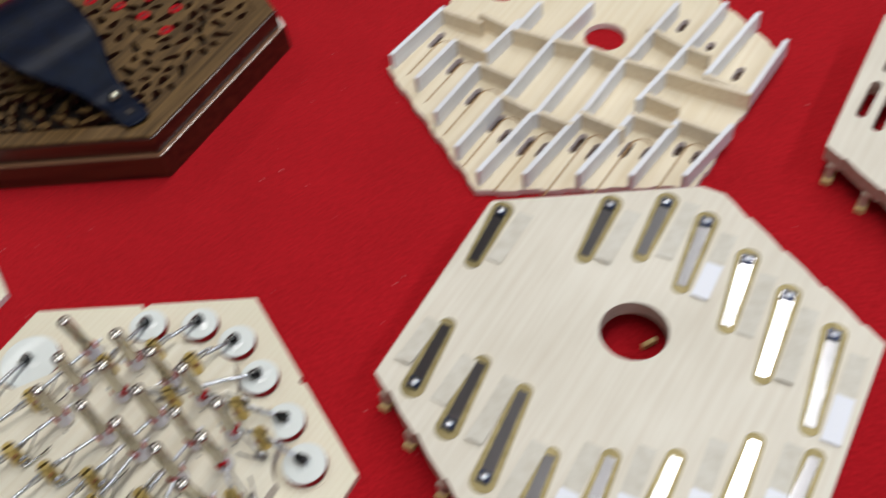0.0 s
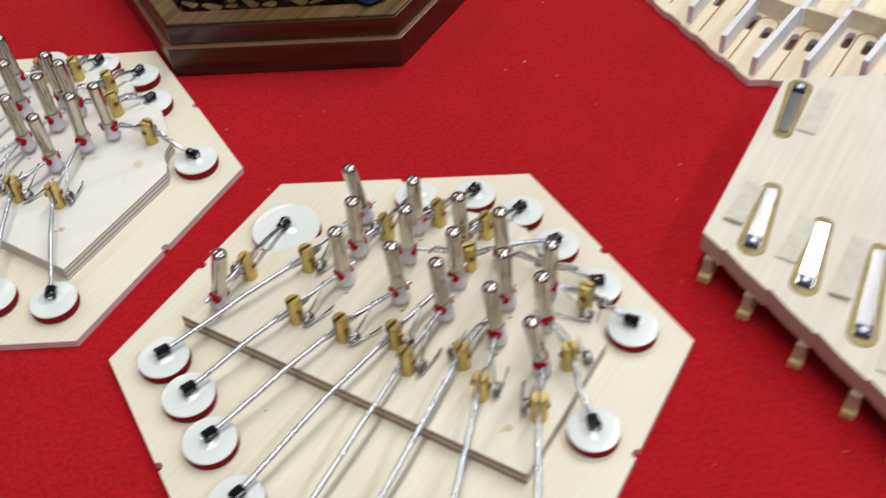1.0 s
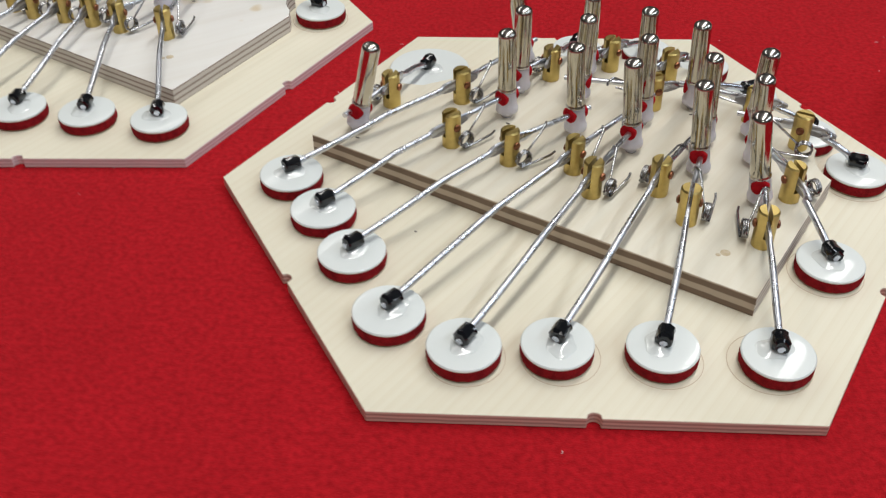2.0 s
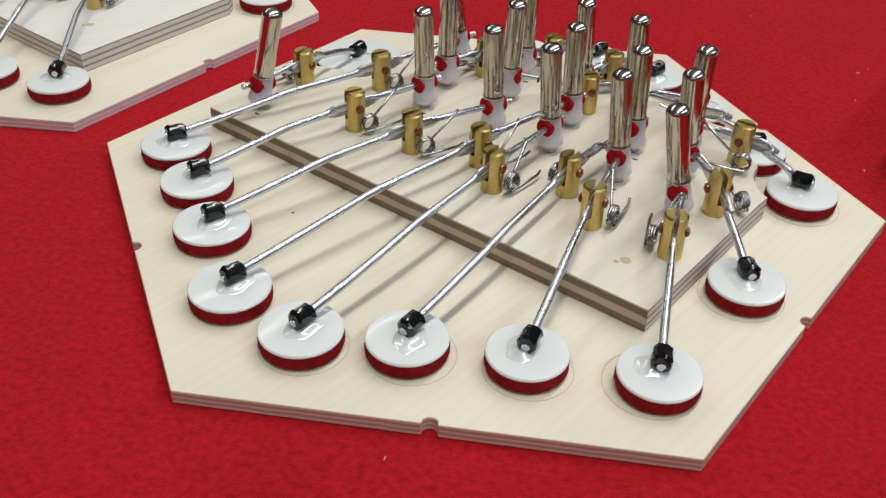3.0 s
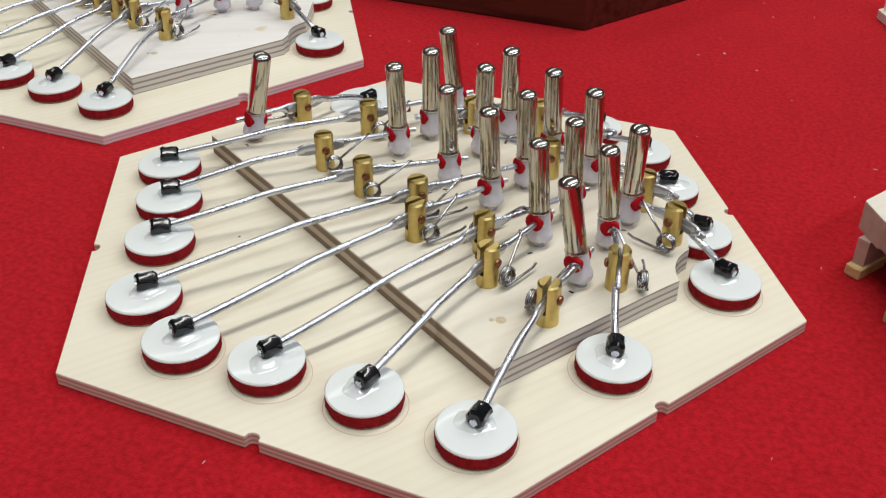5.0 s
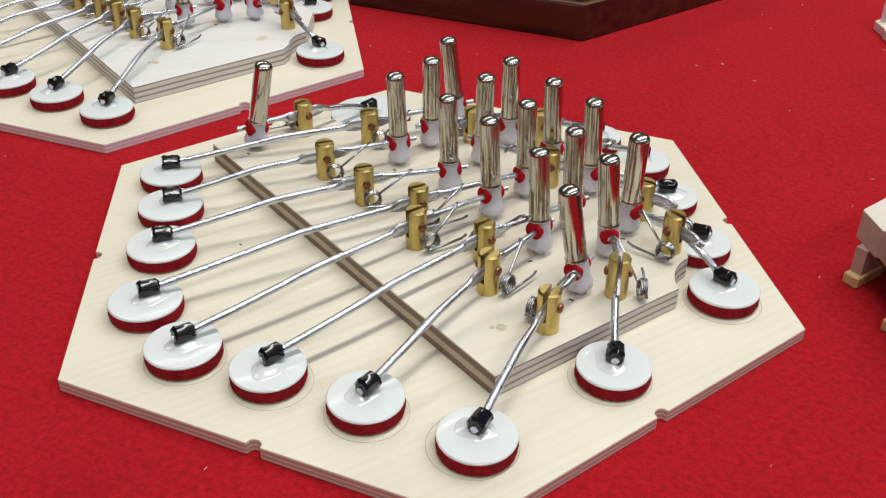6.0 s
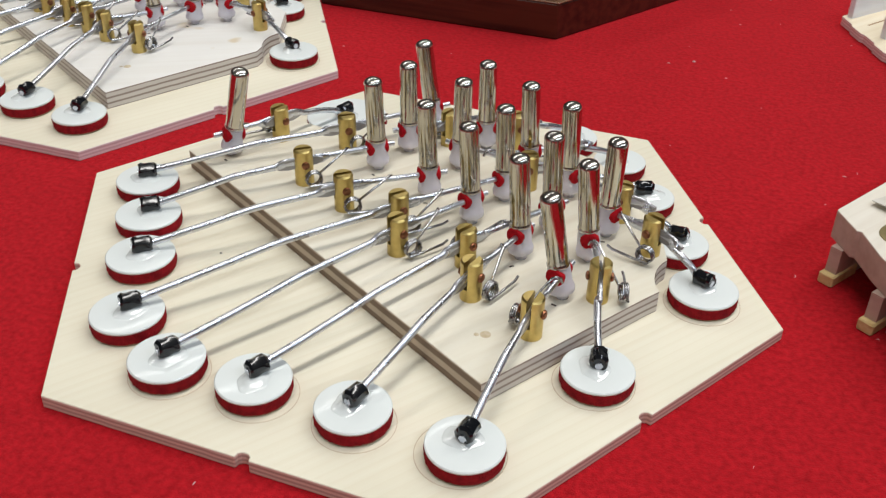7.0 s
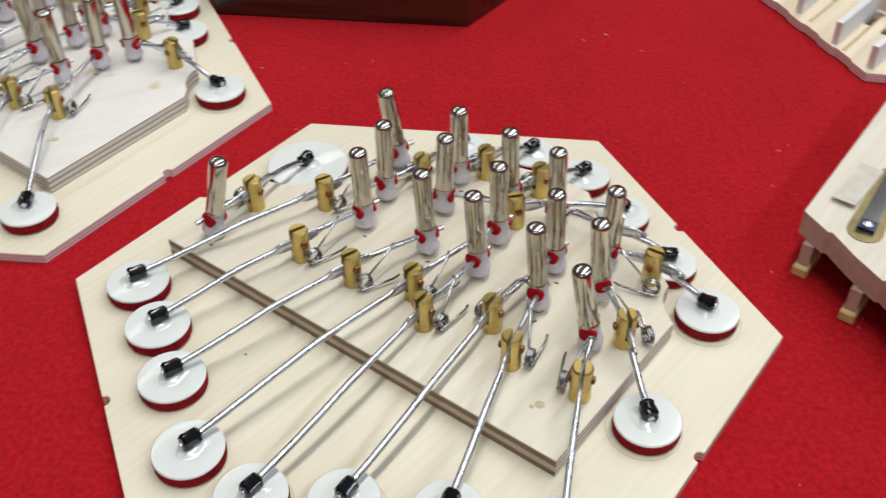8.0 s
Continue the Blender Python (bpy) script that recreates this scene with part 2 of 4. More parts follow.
WALNUT = material("walnut_fret", (0.150, 0.088, 0.034), 0.42, grain=(60, 18, 300), second=(0.068, 0.038, 0.015), bump=0.05, spec=0.15)
# paler ledge line: the highlight on its rounded edge, put into the colour
LEDGE_LIGHT = material("ledge_highlight", (0.20, 0.10, 0.055), 0.2, coat=1.0)
STRAPM = material("navy_leather", (0.003, 0.007, 0.022), 0.36, spec=0.13, second=(0.003, 0.005, 0.013), bump=0.35, bump_scale=500)
LINT = material("lint", (0.7, 0.5, 0.5), 0.9)
SCORE = material("scored_wood", (0.36, 0.22, 0.10), 0.8)
PENCIL = material("scribed_line", (0.58, 0.47, 0.33), 0.8)
HALLWALL = material("painted_wall", (0.40, 0.38, 0.35), 0.8, second=(0.34, 0.32, 0.30), bump=0.1, bump_scale=40)
HALLCEIL = material("ceiling_paint", (0.74, 0.74, 0.73), 0.9, second=(0.68, 0.68, 0.67), bump_scale=30)
HALLFLOOR = material("carpet", (0.15, 0.15, 0.16), 0.95, second=(0.10, 0.10, 0.11))
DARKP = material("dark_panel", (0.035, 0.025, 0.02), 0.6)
TANP = material("tan_panel", (0.42, 0.30, 0.17), 0.6)
LAMPM = material("lamp_housing", (0.7, 0.7, 0.7), 0.4)
TABLEM = material("table_board", (0.30, 0.22, 0.14), 0.5)

# the same maple, warmer and darker: shade of the cross walls as colour
PARTITION_SHADED = material("shaded_maple_strip", (0.80, 0.70, 0.55), 0.6, grain=(57, 12, 500), second=(0.72, 0.61, 0.45), bump=0.05)
STAIN = material("old_stain", (0.58, 0.47, 0.30), 0.6, second=(0.70, 0.60, 0.44), bump_scale=2500)
MM = 0.001


# ---- mesh helpers, all in millimetres ----
def mesh_of(name, bm, mats, smooth=False, angle=35):
    bmesh.ops.scale(bm, vec=(MM, MM, MM), verts=bm.verts)
    me = bpy.data.meshes.new(name)
    for f in bm.faces:
        f.smooth = smooth
    if smooth:
        for e in bm.edges:
            if len(e.link_faces) == 2 and e.calc_face_angle(0) > radians(angle):
                e.smooth = False
    bm.to_mesh(me)
    bm.free()
    for m in mats if isinstance(mats, (list, tuple)) else [mats]:
        me.materials.append(m)
    return me


def part(name, data, parent, m=None, label=""):
    ob = new(name, data)
    ob.parent = parent
    if m is not None:
        ob.matrix_local = m
    if label:
        tagged(ob, label)
    return ob


def at_mm(x, y, z=0, rz=0):
    return Matrix.Translation((x * MM, y * MM, z * MM)) @ Matrix.Rotation(rz, 4, "Z")


def soften(ob, width=0.25):
    bv = ob.modifiers.new("worn_edge", "BEVEL")
    bv.width, bv.segments, bv.limit_method, bv.angle_limit = width * MM, 2, "ANGLE", radians(40)
    return ob


def slab(outline, z0, z1, holes=()):
    """A flat board with an outline and through-holes; sides get material 1."""
    bm = bmesh.new()
    tops = []
    edges = []
    for loop in (outline, *holes):
        vs = [bm.verts.new((x, y, z1)) for x, y in loop]
        tops.append(vs)
        edges += [bm.edges.new((vs[i], vs[(i + 1) % len(vs)])) for i in range(len(vs))]
    bmesh.ops.triangle_fill(bm, use_beauty=True, use_dissolve=False, edges=edges, normal=(0, 0, 1))
    top_faces = list(bm.faces)
    low = {}
    for vs in tops:
        for v in vs:
            low[v] = bm.verts.new((v.co.x, v.co.y, z0))
    for f in top_faces:
        if f.normal.z < 0:
            f.normal_flip()
        bm.faces.new([low[v] for v in reversed(f.verts)])
    for vs in tops:
        for i in range(len(vs)):
            a, b = vs[i], vs[(i + 1) % len(vs)]
            f = bm.faces.new((a, b, low[b], low[a]))
            f.material_index = 1
    bmesh.ops.recalc_face_normals(bm, faces=bm.faces)
    return bm


def lathe(profile, n=24, bm=None):
    """A turned shape round z from (radius, height) pairs."""
    bm = bm or bmesh.new()
    rings = []
    for r, z in profile:
        if r < 1e-6:
            rings.append([bm.verts.new((0, 0, z))])
        else:
            rings.append([bm.verts.new((r * math.cos(2 * math.pi * i / n), r * math.sin(2 * math.pi * i / n), z)) for i in range(n)])
    for a, b in zip(rings, rings[1:]):
        for i in range(n):
            j = (i + 1) % n
            if len(a) == 1 and len(b) > 1:
                bm.faces.new((a[0], b[j], b[i]))
            elif len(b) == 1 and len(a) > 1:
                bm.faces.new((a[i], a[j], b[0]))
            elif len(a) > 1:
                bm.faces.new((a[i], a[j], b[j], b[i]))
    bmesh.ops.recalc_face_normals(bm, faces=bm.faces)
    return bm


def tube(points, radii, n=8, bm=None):
    """A rod along points; each radius is (sideways, upwards)."""
    bm = bm or bmesh.new()
    P = [Vector(p) for p in points]
    rings = []
    for i, p in enumerate(P):
        d = (P[min(i + 1, len(P) - 1)] - P[max(i - 1, 0)]).normalized()
        side = d.cross(Vector((0, 0, 1)))
        side = side.normalized() if side.length > 1e-4 else Vector((1, 0, 0))
        up = side.cross(d)
        rs, ru = radii[i] if isinstance(radii, list) else (radii, radii)
        rings.append([bm.verts.new(p + side * rs * math.cos(2 * math.pi * k / n) + up * ru * math.sin(2 * math.pi * k / n)) for k in range(n)])
    for a, b in zip(rings, rings[1:]):
        for k in range(n):
            bm.faces.new((a[k], a[(k + 1) % n], b[(k + 1) % n], b[k]))
    bm.faces.new(list(reversed(rings[0])))
    bm.faces.new(rings[-1])
    bmesh.ops.recalc_face_normals(bm, faces=bm.faces)
    return bm


def eased(points, radii, n=4):
    """A smooth run through the points of a bent rod."""
    P = [Vector(p) for p in points]
    out, rr = [], []
    for i in range(len(P) - 1):
        a, b, c, d = P[max(i - 1, 0)], P[i], P[i + 1], P[min(i + 2, len(P) - 1)]
        m0, m1 = (c - a) * 0.3, (d - b) * 0.3
        m0, m1 = (m.normalized() * min(m.length, (c - b).length * 0.6) if m.length else m for m in (m0, m1))
        for k in range(n):
            t = k / n
            out.append(b * (2 * t ** 3 - 3 * t ** 2 + 1) + m0 * (t ** 3 - 2 * t ** 2 + t) + c * (3 * t ** 2 - 2 * t ** 3) + m1 * (t ** 3 - t ** 2))
            rr.append(tuple(radii[i][q] * (1 - t) + radii[i + 1][q] * t for q in (0, 1)))
    return out + [P[-1]], rr + [radii[-1]]


def box(x0, y0, z0, x1, y1, z1, bm=None, bevel=0.0):
    bm = bm or bmesh.new()
    got = bmesh.ops.create_cube(bm, size=1)
    for v in got["verts"]:
        v.co = Vector(((x0 + x1) / 2 + v.co.x * (x1 - x0), (y0 + y1) / 2 + v.co.y * (y1 - y0), (z0 + z1) / 2 + v.co.z * (z1 - z0)))
    if bevel:
        bmesh.ops.bevel(bm, geom=list({e for v in got["verts"] for e in v.link_edges}), offset=bevel, segments=2, affect="EDGES", profile=0.5)
    return bm


def circle(x, y, r, n=28):
    return [(x + r * math.cos(2 * math.pi * i / n), y + r * math.sin(2 * math.pi * i / n)) for i in range(n)]


def capsule(a, b, r, n=7, r2=None):
    """Outline of a bar with round ends."""
    a, b = Vector(a), Vector(b)
    r2 = r if r2 is None else r2
    t = math.atan2((b - a).y, (b - a).x)
    out = [(b.x + r2 * math.cos(t - math.pi / 2 + math.pi * i / n), b.y + r2 * math.sin(t - math.pi / 2 + math.pi * i / n)) for i in range(n + 1)]
    return out + [(a.x + r * math.cos(t + math.pi / 2 + math.pi * i / n), a.y + r * math.sin(t + math.pi / 2 + math.pi * i / n)) for i in range(n + 1)]


def hexagon(r, turn=0.0):
    return [(r * math.cos(radians(60 * i + turn)), r * math.sin(radians(60 * i + turn))) for i in range(6)]


def notched_hexagon(r, notch):
    """A hexagon with a round nick in the middle of each side."""
    out = []
    H = hexagon(r)
    H[3] = (-r - 0.9, 0.8)  # sawn by hand: two corners are a little off true
    H[4] = (H[4][0] - 0.6, H[4][1] + 0.7)
    for i in range(6):
        a, b = Vector(H[i]), Vector(H[(i + 1) % 6])
        d = (b - a).normalized()
        inward = Vector((-d.y, d.x))
        mid = (a + b) / 2
        out.append(tuple(a))
        for k in range(7):
            w = math.pi * k / 6
            out.append(tuple(mid - d * notch * math.cos(w) + inward * notch * 1.1 * math.sin(w) ** 0.7))
    return out


# ---- shared meshes of the key action ----
def post_mesh():
    bm = lathe([(0, 0), (2.5, 0), (2.5, 3.2), (0, 3.2)], 24)
    for s in (1, -1):
        pts = [(2.5 * math.cos(w), s * 2.5 * math.sin(w)) for w in [math.asin(0.22) + (math.pi - 2 * math.asin(0.22)) * i / 10 for i in range(11)]]
        levels = []
        for z, k in ((3.2, 1.0), (9.7, 1.0), (10.1, 0.86)):
            levels.append([bm.verts.new((x * k, max(abs(y) * k, 0.55) * s, z)) for x, y in pts])
        for a, b in zip(levels, levels[1:]):
            for i in range(11):
                j = (i + 1) % 11
                bm.faces.new((a[i], a[j], b[j], b[i]))
        bm.faces.new(levels[-1])
    bmesh.ops.recalc_face_normals(bm, faces=bm.faces)
    return mesh_of("post", bm, BRASS, True, 30)


def spring_mesh(side, hook, back):
    """A coil beside the post; x runs along the lever to the button. back: the coil sits behind the post."""
    y0, cx = (4.6, -1.6) if back else (3.4, 1.3)
    y0 *= side
    pts = [(hook + 0.9, -1.0 * side, 6.0), (hook + 0.6, -0.7 * side, 7.2), (hook - 0.3, 0.2 * side, 7.8), (hook - 1.0, 0.9 * side, 7.5), (cx + 2.2, y0 - 0.3 * side, 3.8)]
    n = 40
    for i in range(n + 1):
        w = 0.2 - 2 * math.pi * 3.4 * i / n
        pts.append((cx + 2.05 * math.cos(w), y0 + side * 1.7 * i / n, 3.0 + 2.05 * math.sin(w)))
    pts += [(cx + 2.2, y0 + 1.9 * side, 1.3), (cx + 8.0, y0 + 2.2 * side, 1.6), (cx + 9.5, y0 + 2.0 * side, 2.0)]
    return mesh_of("spring", tube(pts, 0.33, 6), SPRING, True, 60)


PAD_MESH = {}


def pad_meshes(r):
    if r not in PAD_MESH:
        bm = lathe([(0, 0.5), (r - 0.15, 0.5), (r, 1.0), (r + 0.05, 1.7), (r + 0.02, 2.5), (r - 0.05, 3.2), (0, 3.2)], 64)
        rng = random.Random(int(r * 10))
        for v in bm.verts:  # ragged cut edge
            k = 1 + rng.uniform(-0.11, 0.09) / r
            v.co.x, v.co.y = v.co.x * k, v.co.y * k
        felt = mesh_of("pad", bm, FELT, True, 60)
        base = mesh_of("pad_leather", lathe([(0, 0), (r - 0.4, 0), (r - 0.2, 0.5), (0, 0.5)], 40), LEATHER, True)
        disc = mesh_of("pad_disc", lathe([(0, 3.2), (r - 0.1, 3.2), (r, 3.6), (r - 0.25, 3.85), (r * 0.86, 3.96), (r * 0.6, 4.04), (r * 0.3, 4.12), (0, 4.16)], 40), ENAMEL, True)
        PAD_MESH[r] = (felt, base, disc)
    return PAD_MESH[r]


def tip_mesh():
    bm = lathe([(0, -2.3), (1.3, -2.3), (1.85, -1.9), (2.0, -0.6), (1.9, 0.6), (1.95, 1.8), (1.5, 2.3), (0, 2.3)], 12)
    bmesh.ops.rotate(bm, cent=(0, 0, 0), matrix=Matrix.Rotation(math.pi / 2, 3, "Y"), verts=bm.verts)
    rng = random.Random(3)
    for v in bm.verts:
        v.co += Vector((rng.uniform(-0.2, 0.2), rng.uniform(-0.2, 0.2), rng.uniform(-0.2, 0.2)))
    return mesh_of("lever_tip", bm, RUBBER, True, 28)


def glue_mesh():
    bm = lathe([(0, 0.8), (1.5, 0.75), (2.1, 0.42), (2.5, 0.2), (2.9, 0.06), (3.3, -0.05), (3.5, -0.2)], 28)
    for v in bm.verts:
        w = math.atan2(v.co.y, v.co.x)
        k = 1 + 0.1 * math.sin(2 * w + 0.5) + 0.05 * math.sin(5 * w)
        v.co.x *= k * 1.12
        v.co.y *= k
    return mesh_of("glue_drop", bm, GLUE, True, 80)


def button_meshes():
    bm = lathe([(0, 8.6), (2.45, 8.6), (2.62, 8.8), (2.62, 9.2), (2.42, 9.5), (2.42, 9.6), (2.42, 25.22), (2.42, 25.3), (2.34, 25.75), (2.1, 26.15), (1.65, 26.48), (1.05, 26.72), (0.5, 26.83), (0, 26.86)], 28)
    for f in bm.faces:
        f.material_index = int(f.calc_center_median().z > 25 or f.calc_center_median().z < 9.4)
    shell = mesh_of("button", bm, [CHROME, CAP], True, 50)
    base = mesh_of("button_base", lathe([(0, 0), (1.4, 0), (1.4, 1.5), (2.6, 1.65), (3.05, 2.0), (3.1, 3.0), (2.95, 3.5), (2.72, 4.1), (2.68, 6.0), (2.5, 8.6), (0, 8.6)], 24), PLASTIC, True, 50)
    bm = lathe([(0, -2.75), (0.9, -2.8), (1.6, -2.75), (2.05, -2.6), (2.2, -2.3), (2.2, 2.3), (2.05, 2.6), (1.6, 2.75), (0.9, 2.8), (0, 2.75)], 36)
    bmesh.ops.rotate(bm, cent=(0, 0, 0), matrix=Matrix.Rotation(math.pi / 2, 3, "Y"), verts=bm.verts)
    rng = random.Random(9)
    for v in bm.verts:  # frayed felt
        k = 1 + rng.uniform(-0.035, 0.035)
        v.co = Vector((v.co.x * (1 + rng.uniform(-0.02, 0.02)), v.co.y * k, v.co.z * k))
    bush = mesh_of("bushing", bm, BUSH, True, 60)
    return shell, base, bush


POST = post_mesh()
SPRINGS = {}
TIP, GLUE_DROP = tip_mesh(), glue_mesh()
SHELL, BASE, BUSHING = button_meshes()
bm = lathe([(0, -3.2), (0.55, -3.15), (1.0, -2.9), (1.1, -2.5), (0.8, -2.3), (0.8, 2.3), (1.1, 2.5), (1.0, 2.9), (0.55, 3.15), (0, 3.2)], 14)
bmesh.ops.rotate(bm, cent=(0, 0, 0), matrix=Matrix.Rotation(math.pi / 2, 3, "X"), verts=bm.verts)
PIN = mesh_of("rivet", bm, COPPER, True, 40)
# flat dark disc on the plate: paints the shade inside a guide hole
HOLE_SHADE = mesh_of("guide_hole", lathe([(0, 0.06), (1.4, 0.06), (1.45, 0.0)], 16), DARKP, True)
DARK_DOT = mesh_of("pin_hole", lathe([(0, 0.05), (0.3, 0.05), (0.32, 0.0)], 10), DARKP, True)
TICK = mesh_of("ink_tick", box(-0.6, -0.25, 0.0, 0.6, 0.25, 0.05), DARKP)
bm = slab([(-5.2, -0.5), (-3.4, -1.2), (4.4, -1.55), (6.2, -1.25), (7.6, -0.75), (8.8, -0.5), (8.8, 0.3), (7.4, 0.75), (6.0, 1.45), (4.2, 1.6), (-3.4, 1.3), (-5.2, 0.6)], -0.46, 0.46)
bmesh.ops.rotate(bm, cent=(0, 0, 0), matrix=Matrix.Rotation(math.pi / 2, 3, "X"), verts=bm.verts)
bmesh.ops.bevel(bm, geom=[e for e in bm.edges if e.calc_face_angle(0) > 0.8], offset=0.12, segments=1, affect="EDGES")
BLADE = mesh_of("lever_blade", bm, [BLADESTEEL, BLADESTEEL])
T, PZ = 4.6, 10.2  # heights of the board's and the raised plate's upper faces


def mechanism(board, pad, r, post, top, foot, side, i):
    """One key: pad, lever, post with rivet and spring, button."""
    rng = random.Random(100 + i)
    pad, post, top, foot = Vector(pad), Vector(post), Vector(top), Vector(foot)
    felt, base, disc = pad_meshes(r)
    away = pad - post
    ang = math.atan2(away.y, away.x)
    ob = part("pad", felt, board, at_mm(pad.x, pad.y, T, rng.uniform(0, 6)), "red felt pad with a glossy white disc on top")
    part("pad_leather", base, ob)
    part("pad_disc", disc, ob, None, "glossy white disc")
    tip_at = pad - away.normalized() * rng.uniform(0.2, 1.2)
    part("glue_drop", GLUE_DROP, ob, Matrix.Rotation(-ob.matrix_local.to_euler().z, 4, "Z") @ at_mm(tip_at.x - pad.x, tip_at.y - pad.y, 4.2, rng.uniform(0, 6)), "clear glue drop")
    # lever: steel rod from the pad over the post to the button
    u = (pad - post).normalized()
    v = foot - post
    reach = v.length
    v = v.normalized()
    L = (tip_at - post).length
    bow = Vector((-u.y, u.x)) * rng.uniform(-0.6, 0.6)

    def on(s, z, k=0.0):
        q = post + u * s + bow * k
        return (q.x, q.y, z)
    z_post = PZ + 6.2
    k1, k2 = (0.62, 0.45) if L > 32 else (0.6, 0.35)
    z_tip = T + 6.0
    zk = z_tip + (z_post - z_tip) * 0.62
    pts = [on(L + 2.45, z_tip - 0.1), on(L - 2, z_tip + 0.2), on(L * 0.80, z_tip + (zk - z_tip) * 0.42, 0.6), on(L * k1, zk - 0.5, 1), on(L * k2, zk + 1.0, 1),
           on(7.5, z_post - 0.5, 0.3), on(5.0, z_post - 0.1), on(0, z_post)]
    rad = [(0.84, 0.84)] * 5 + [(0.7, 0.9), (0.5, 1.45), (0.5, 1.5)]
    e = post + v * 5
    pts.append((e.x, e.y, z_post + 0.1))
    rad.append((0.5, 1.4))
    for s in (7.0, reach - 2.0, reach + 4.5):
        if s > 6.4:
            e = post + v * s
            pts.append((e.x, e.y, z_post + 0.5))
            rad.append((0.72, 0.72))
    pts, rad = eased(pts, rad)
    part("lever", mesh_of("lever", tube(pts, rad, 12), STEEL, True, 70), board)
    part("lever_blade", BLADE, board, at_mm(post.x, post.y, z_post - 0.1, ang) @ Matrix.Rotation(0.05, 4, "Y"), "hammered flat of the lever at its post")
    part("lever_tip", TIP, board, at_mm(tip_at.x, tip_at.y, z_tip + 0.2, ang) @ Matrix.Rotation(-0.07 + rng.uniform(-0.08, 0.08), 4, "Y"), "black rubber sleeve on the lever's end")
    ob = part("post", POST, board, at_mm(post.x, post.y, PZ, math.atan2(-u.y, -u.x)), "slotted brass post")
    part("rivet", PIN, ob, at_mm(0, 0, 6.2))
    kind = (1 if side > 0 else -1, round(min(11.5, max(reach - 3.6, 7.5))), abs(side) > 1)
    if kind not in SPRINGS:
        SPRINGS[kind] = spring_mesh(*kind)
    part("spring", SPRINGS[kind], board, at_mm(post.x, post.y, PZ, math.atan2(v.y, v.x)), "coiled steel spring wire")
    axis = Vector(((top.x - foot.x) / 26.6, (top.y - foot.y) / 26.6, 1)).normalized()
    q = Vector((0, 0, 1)).rotation_difference(axis).to_matrix().to_4x4()
    if rng.random() < 0.7:
        k = rng.uniform(-0.7, 0.7)
        part("ink_tick", TICK, board, at_mm(foot.x + 1.5 * k, foot.y - rng.uniform(3.6, 4.6), PZ, rng.uniform(-0.6, 1.2)), "small dark ink tick")
    part("guide_hole", HOLE_SHADE, board, at_mm(foot.x, foot.y, PZ), "dark disc painting the shade of the hole under the button")
    ob = part("button", SHELL, board, at_mm(foot.x, foot.y, PZ) @ q, "polished nickel button on a milky plastic foot")
    part("button_base", BASE, ob, None, "milky plastic foot")
    part("bushing", BUSHING, ob, at_mm(0, 0, 6.7, math.atan2(v.y, v.x)), "scarlet felt bushing")


def action_board(name, m, plate_outline, plate_mat, cut_mat, edge_mat, keys, label, rings):
    board = new(name)
    board.matrix_world = m
    tagged(board, label, "action board", "concertina action boards")
    bm = slab(notched_hexagon(92.2, 1.5), 1.5, T)
    soften(part("baseboard_panel", mesh_of("baseboard_panel", bm, [MAPLE, edge_mat]), board, None, "pale maple hexagonal board with nicked sides"))
    bm = slab(plate_outline, T, PZ)
    for f in bm.faces:  # this side is cut across the plies' grain
        if f.normal.dot(Vector((0.857, -0.515, 0))) > 0.9:
            f.material_index = 2
    soften(part("raised_plate", mesh_of("raised_plate", bm, [plate_mat, cut_mat, PLYCUT_GREY]), board, None, "plywood plate with a striped cut edge"), 0.2)
    part("pin_hole", DARK_DOT, board, at_mm(-40.2, -20.9, T), "tiny dark dot on the board")
    for x, y, r in ((32.6, -33.5, 1.1), (30.8, -34.2, 0.5)):
        part("stain", mesh_of("stain", lathe([(0, 0.04), (r, 0.04), (r + 0.1, 0.0)], 14), STAIN, True), board, at_mm(x, y, PZ), "faint brown stain")
    for x, y, r in rings:
        bm = lathe([(r, 0.0), (r, 0.05), (r + 0.14, 0.05), (r + 0.14, 0.0)], 48)
        part("scribed_circle", mesh_of("scribed_circle", bm, PENCIL), board, at_mm(x, y, T))
    for i, (pad, r, post, top, foot, side) in enumerate(keys):
        mechanism(board, pad, r, post, top, foot, side, i)
    return board


def arc(x, y, r, a0, a1, n=8):
    return [(x + r * math.cos(radians(a0 + (a1 - a0) * i / n)), y + r * math.sin(radians(a0 + (a1 - a0) * i / n))) for i in range(n + 1)]


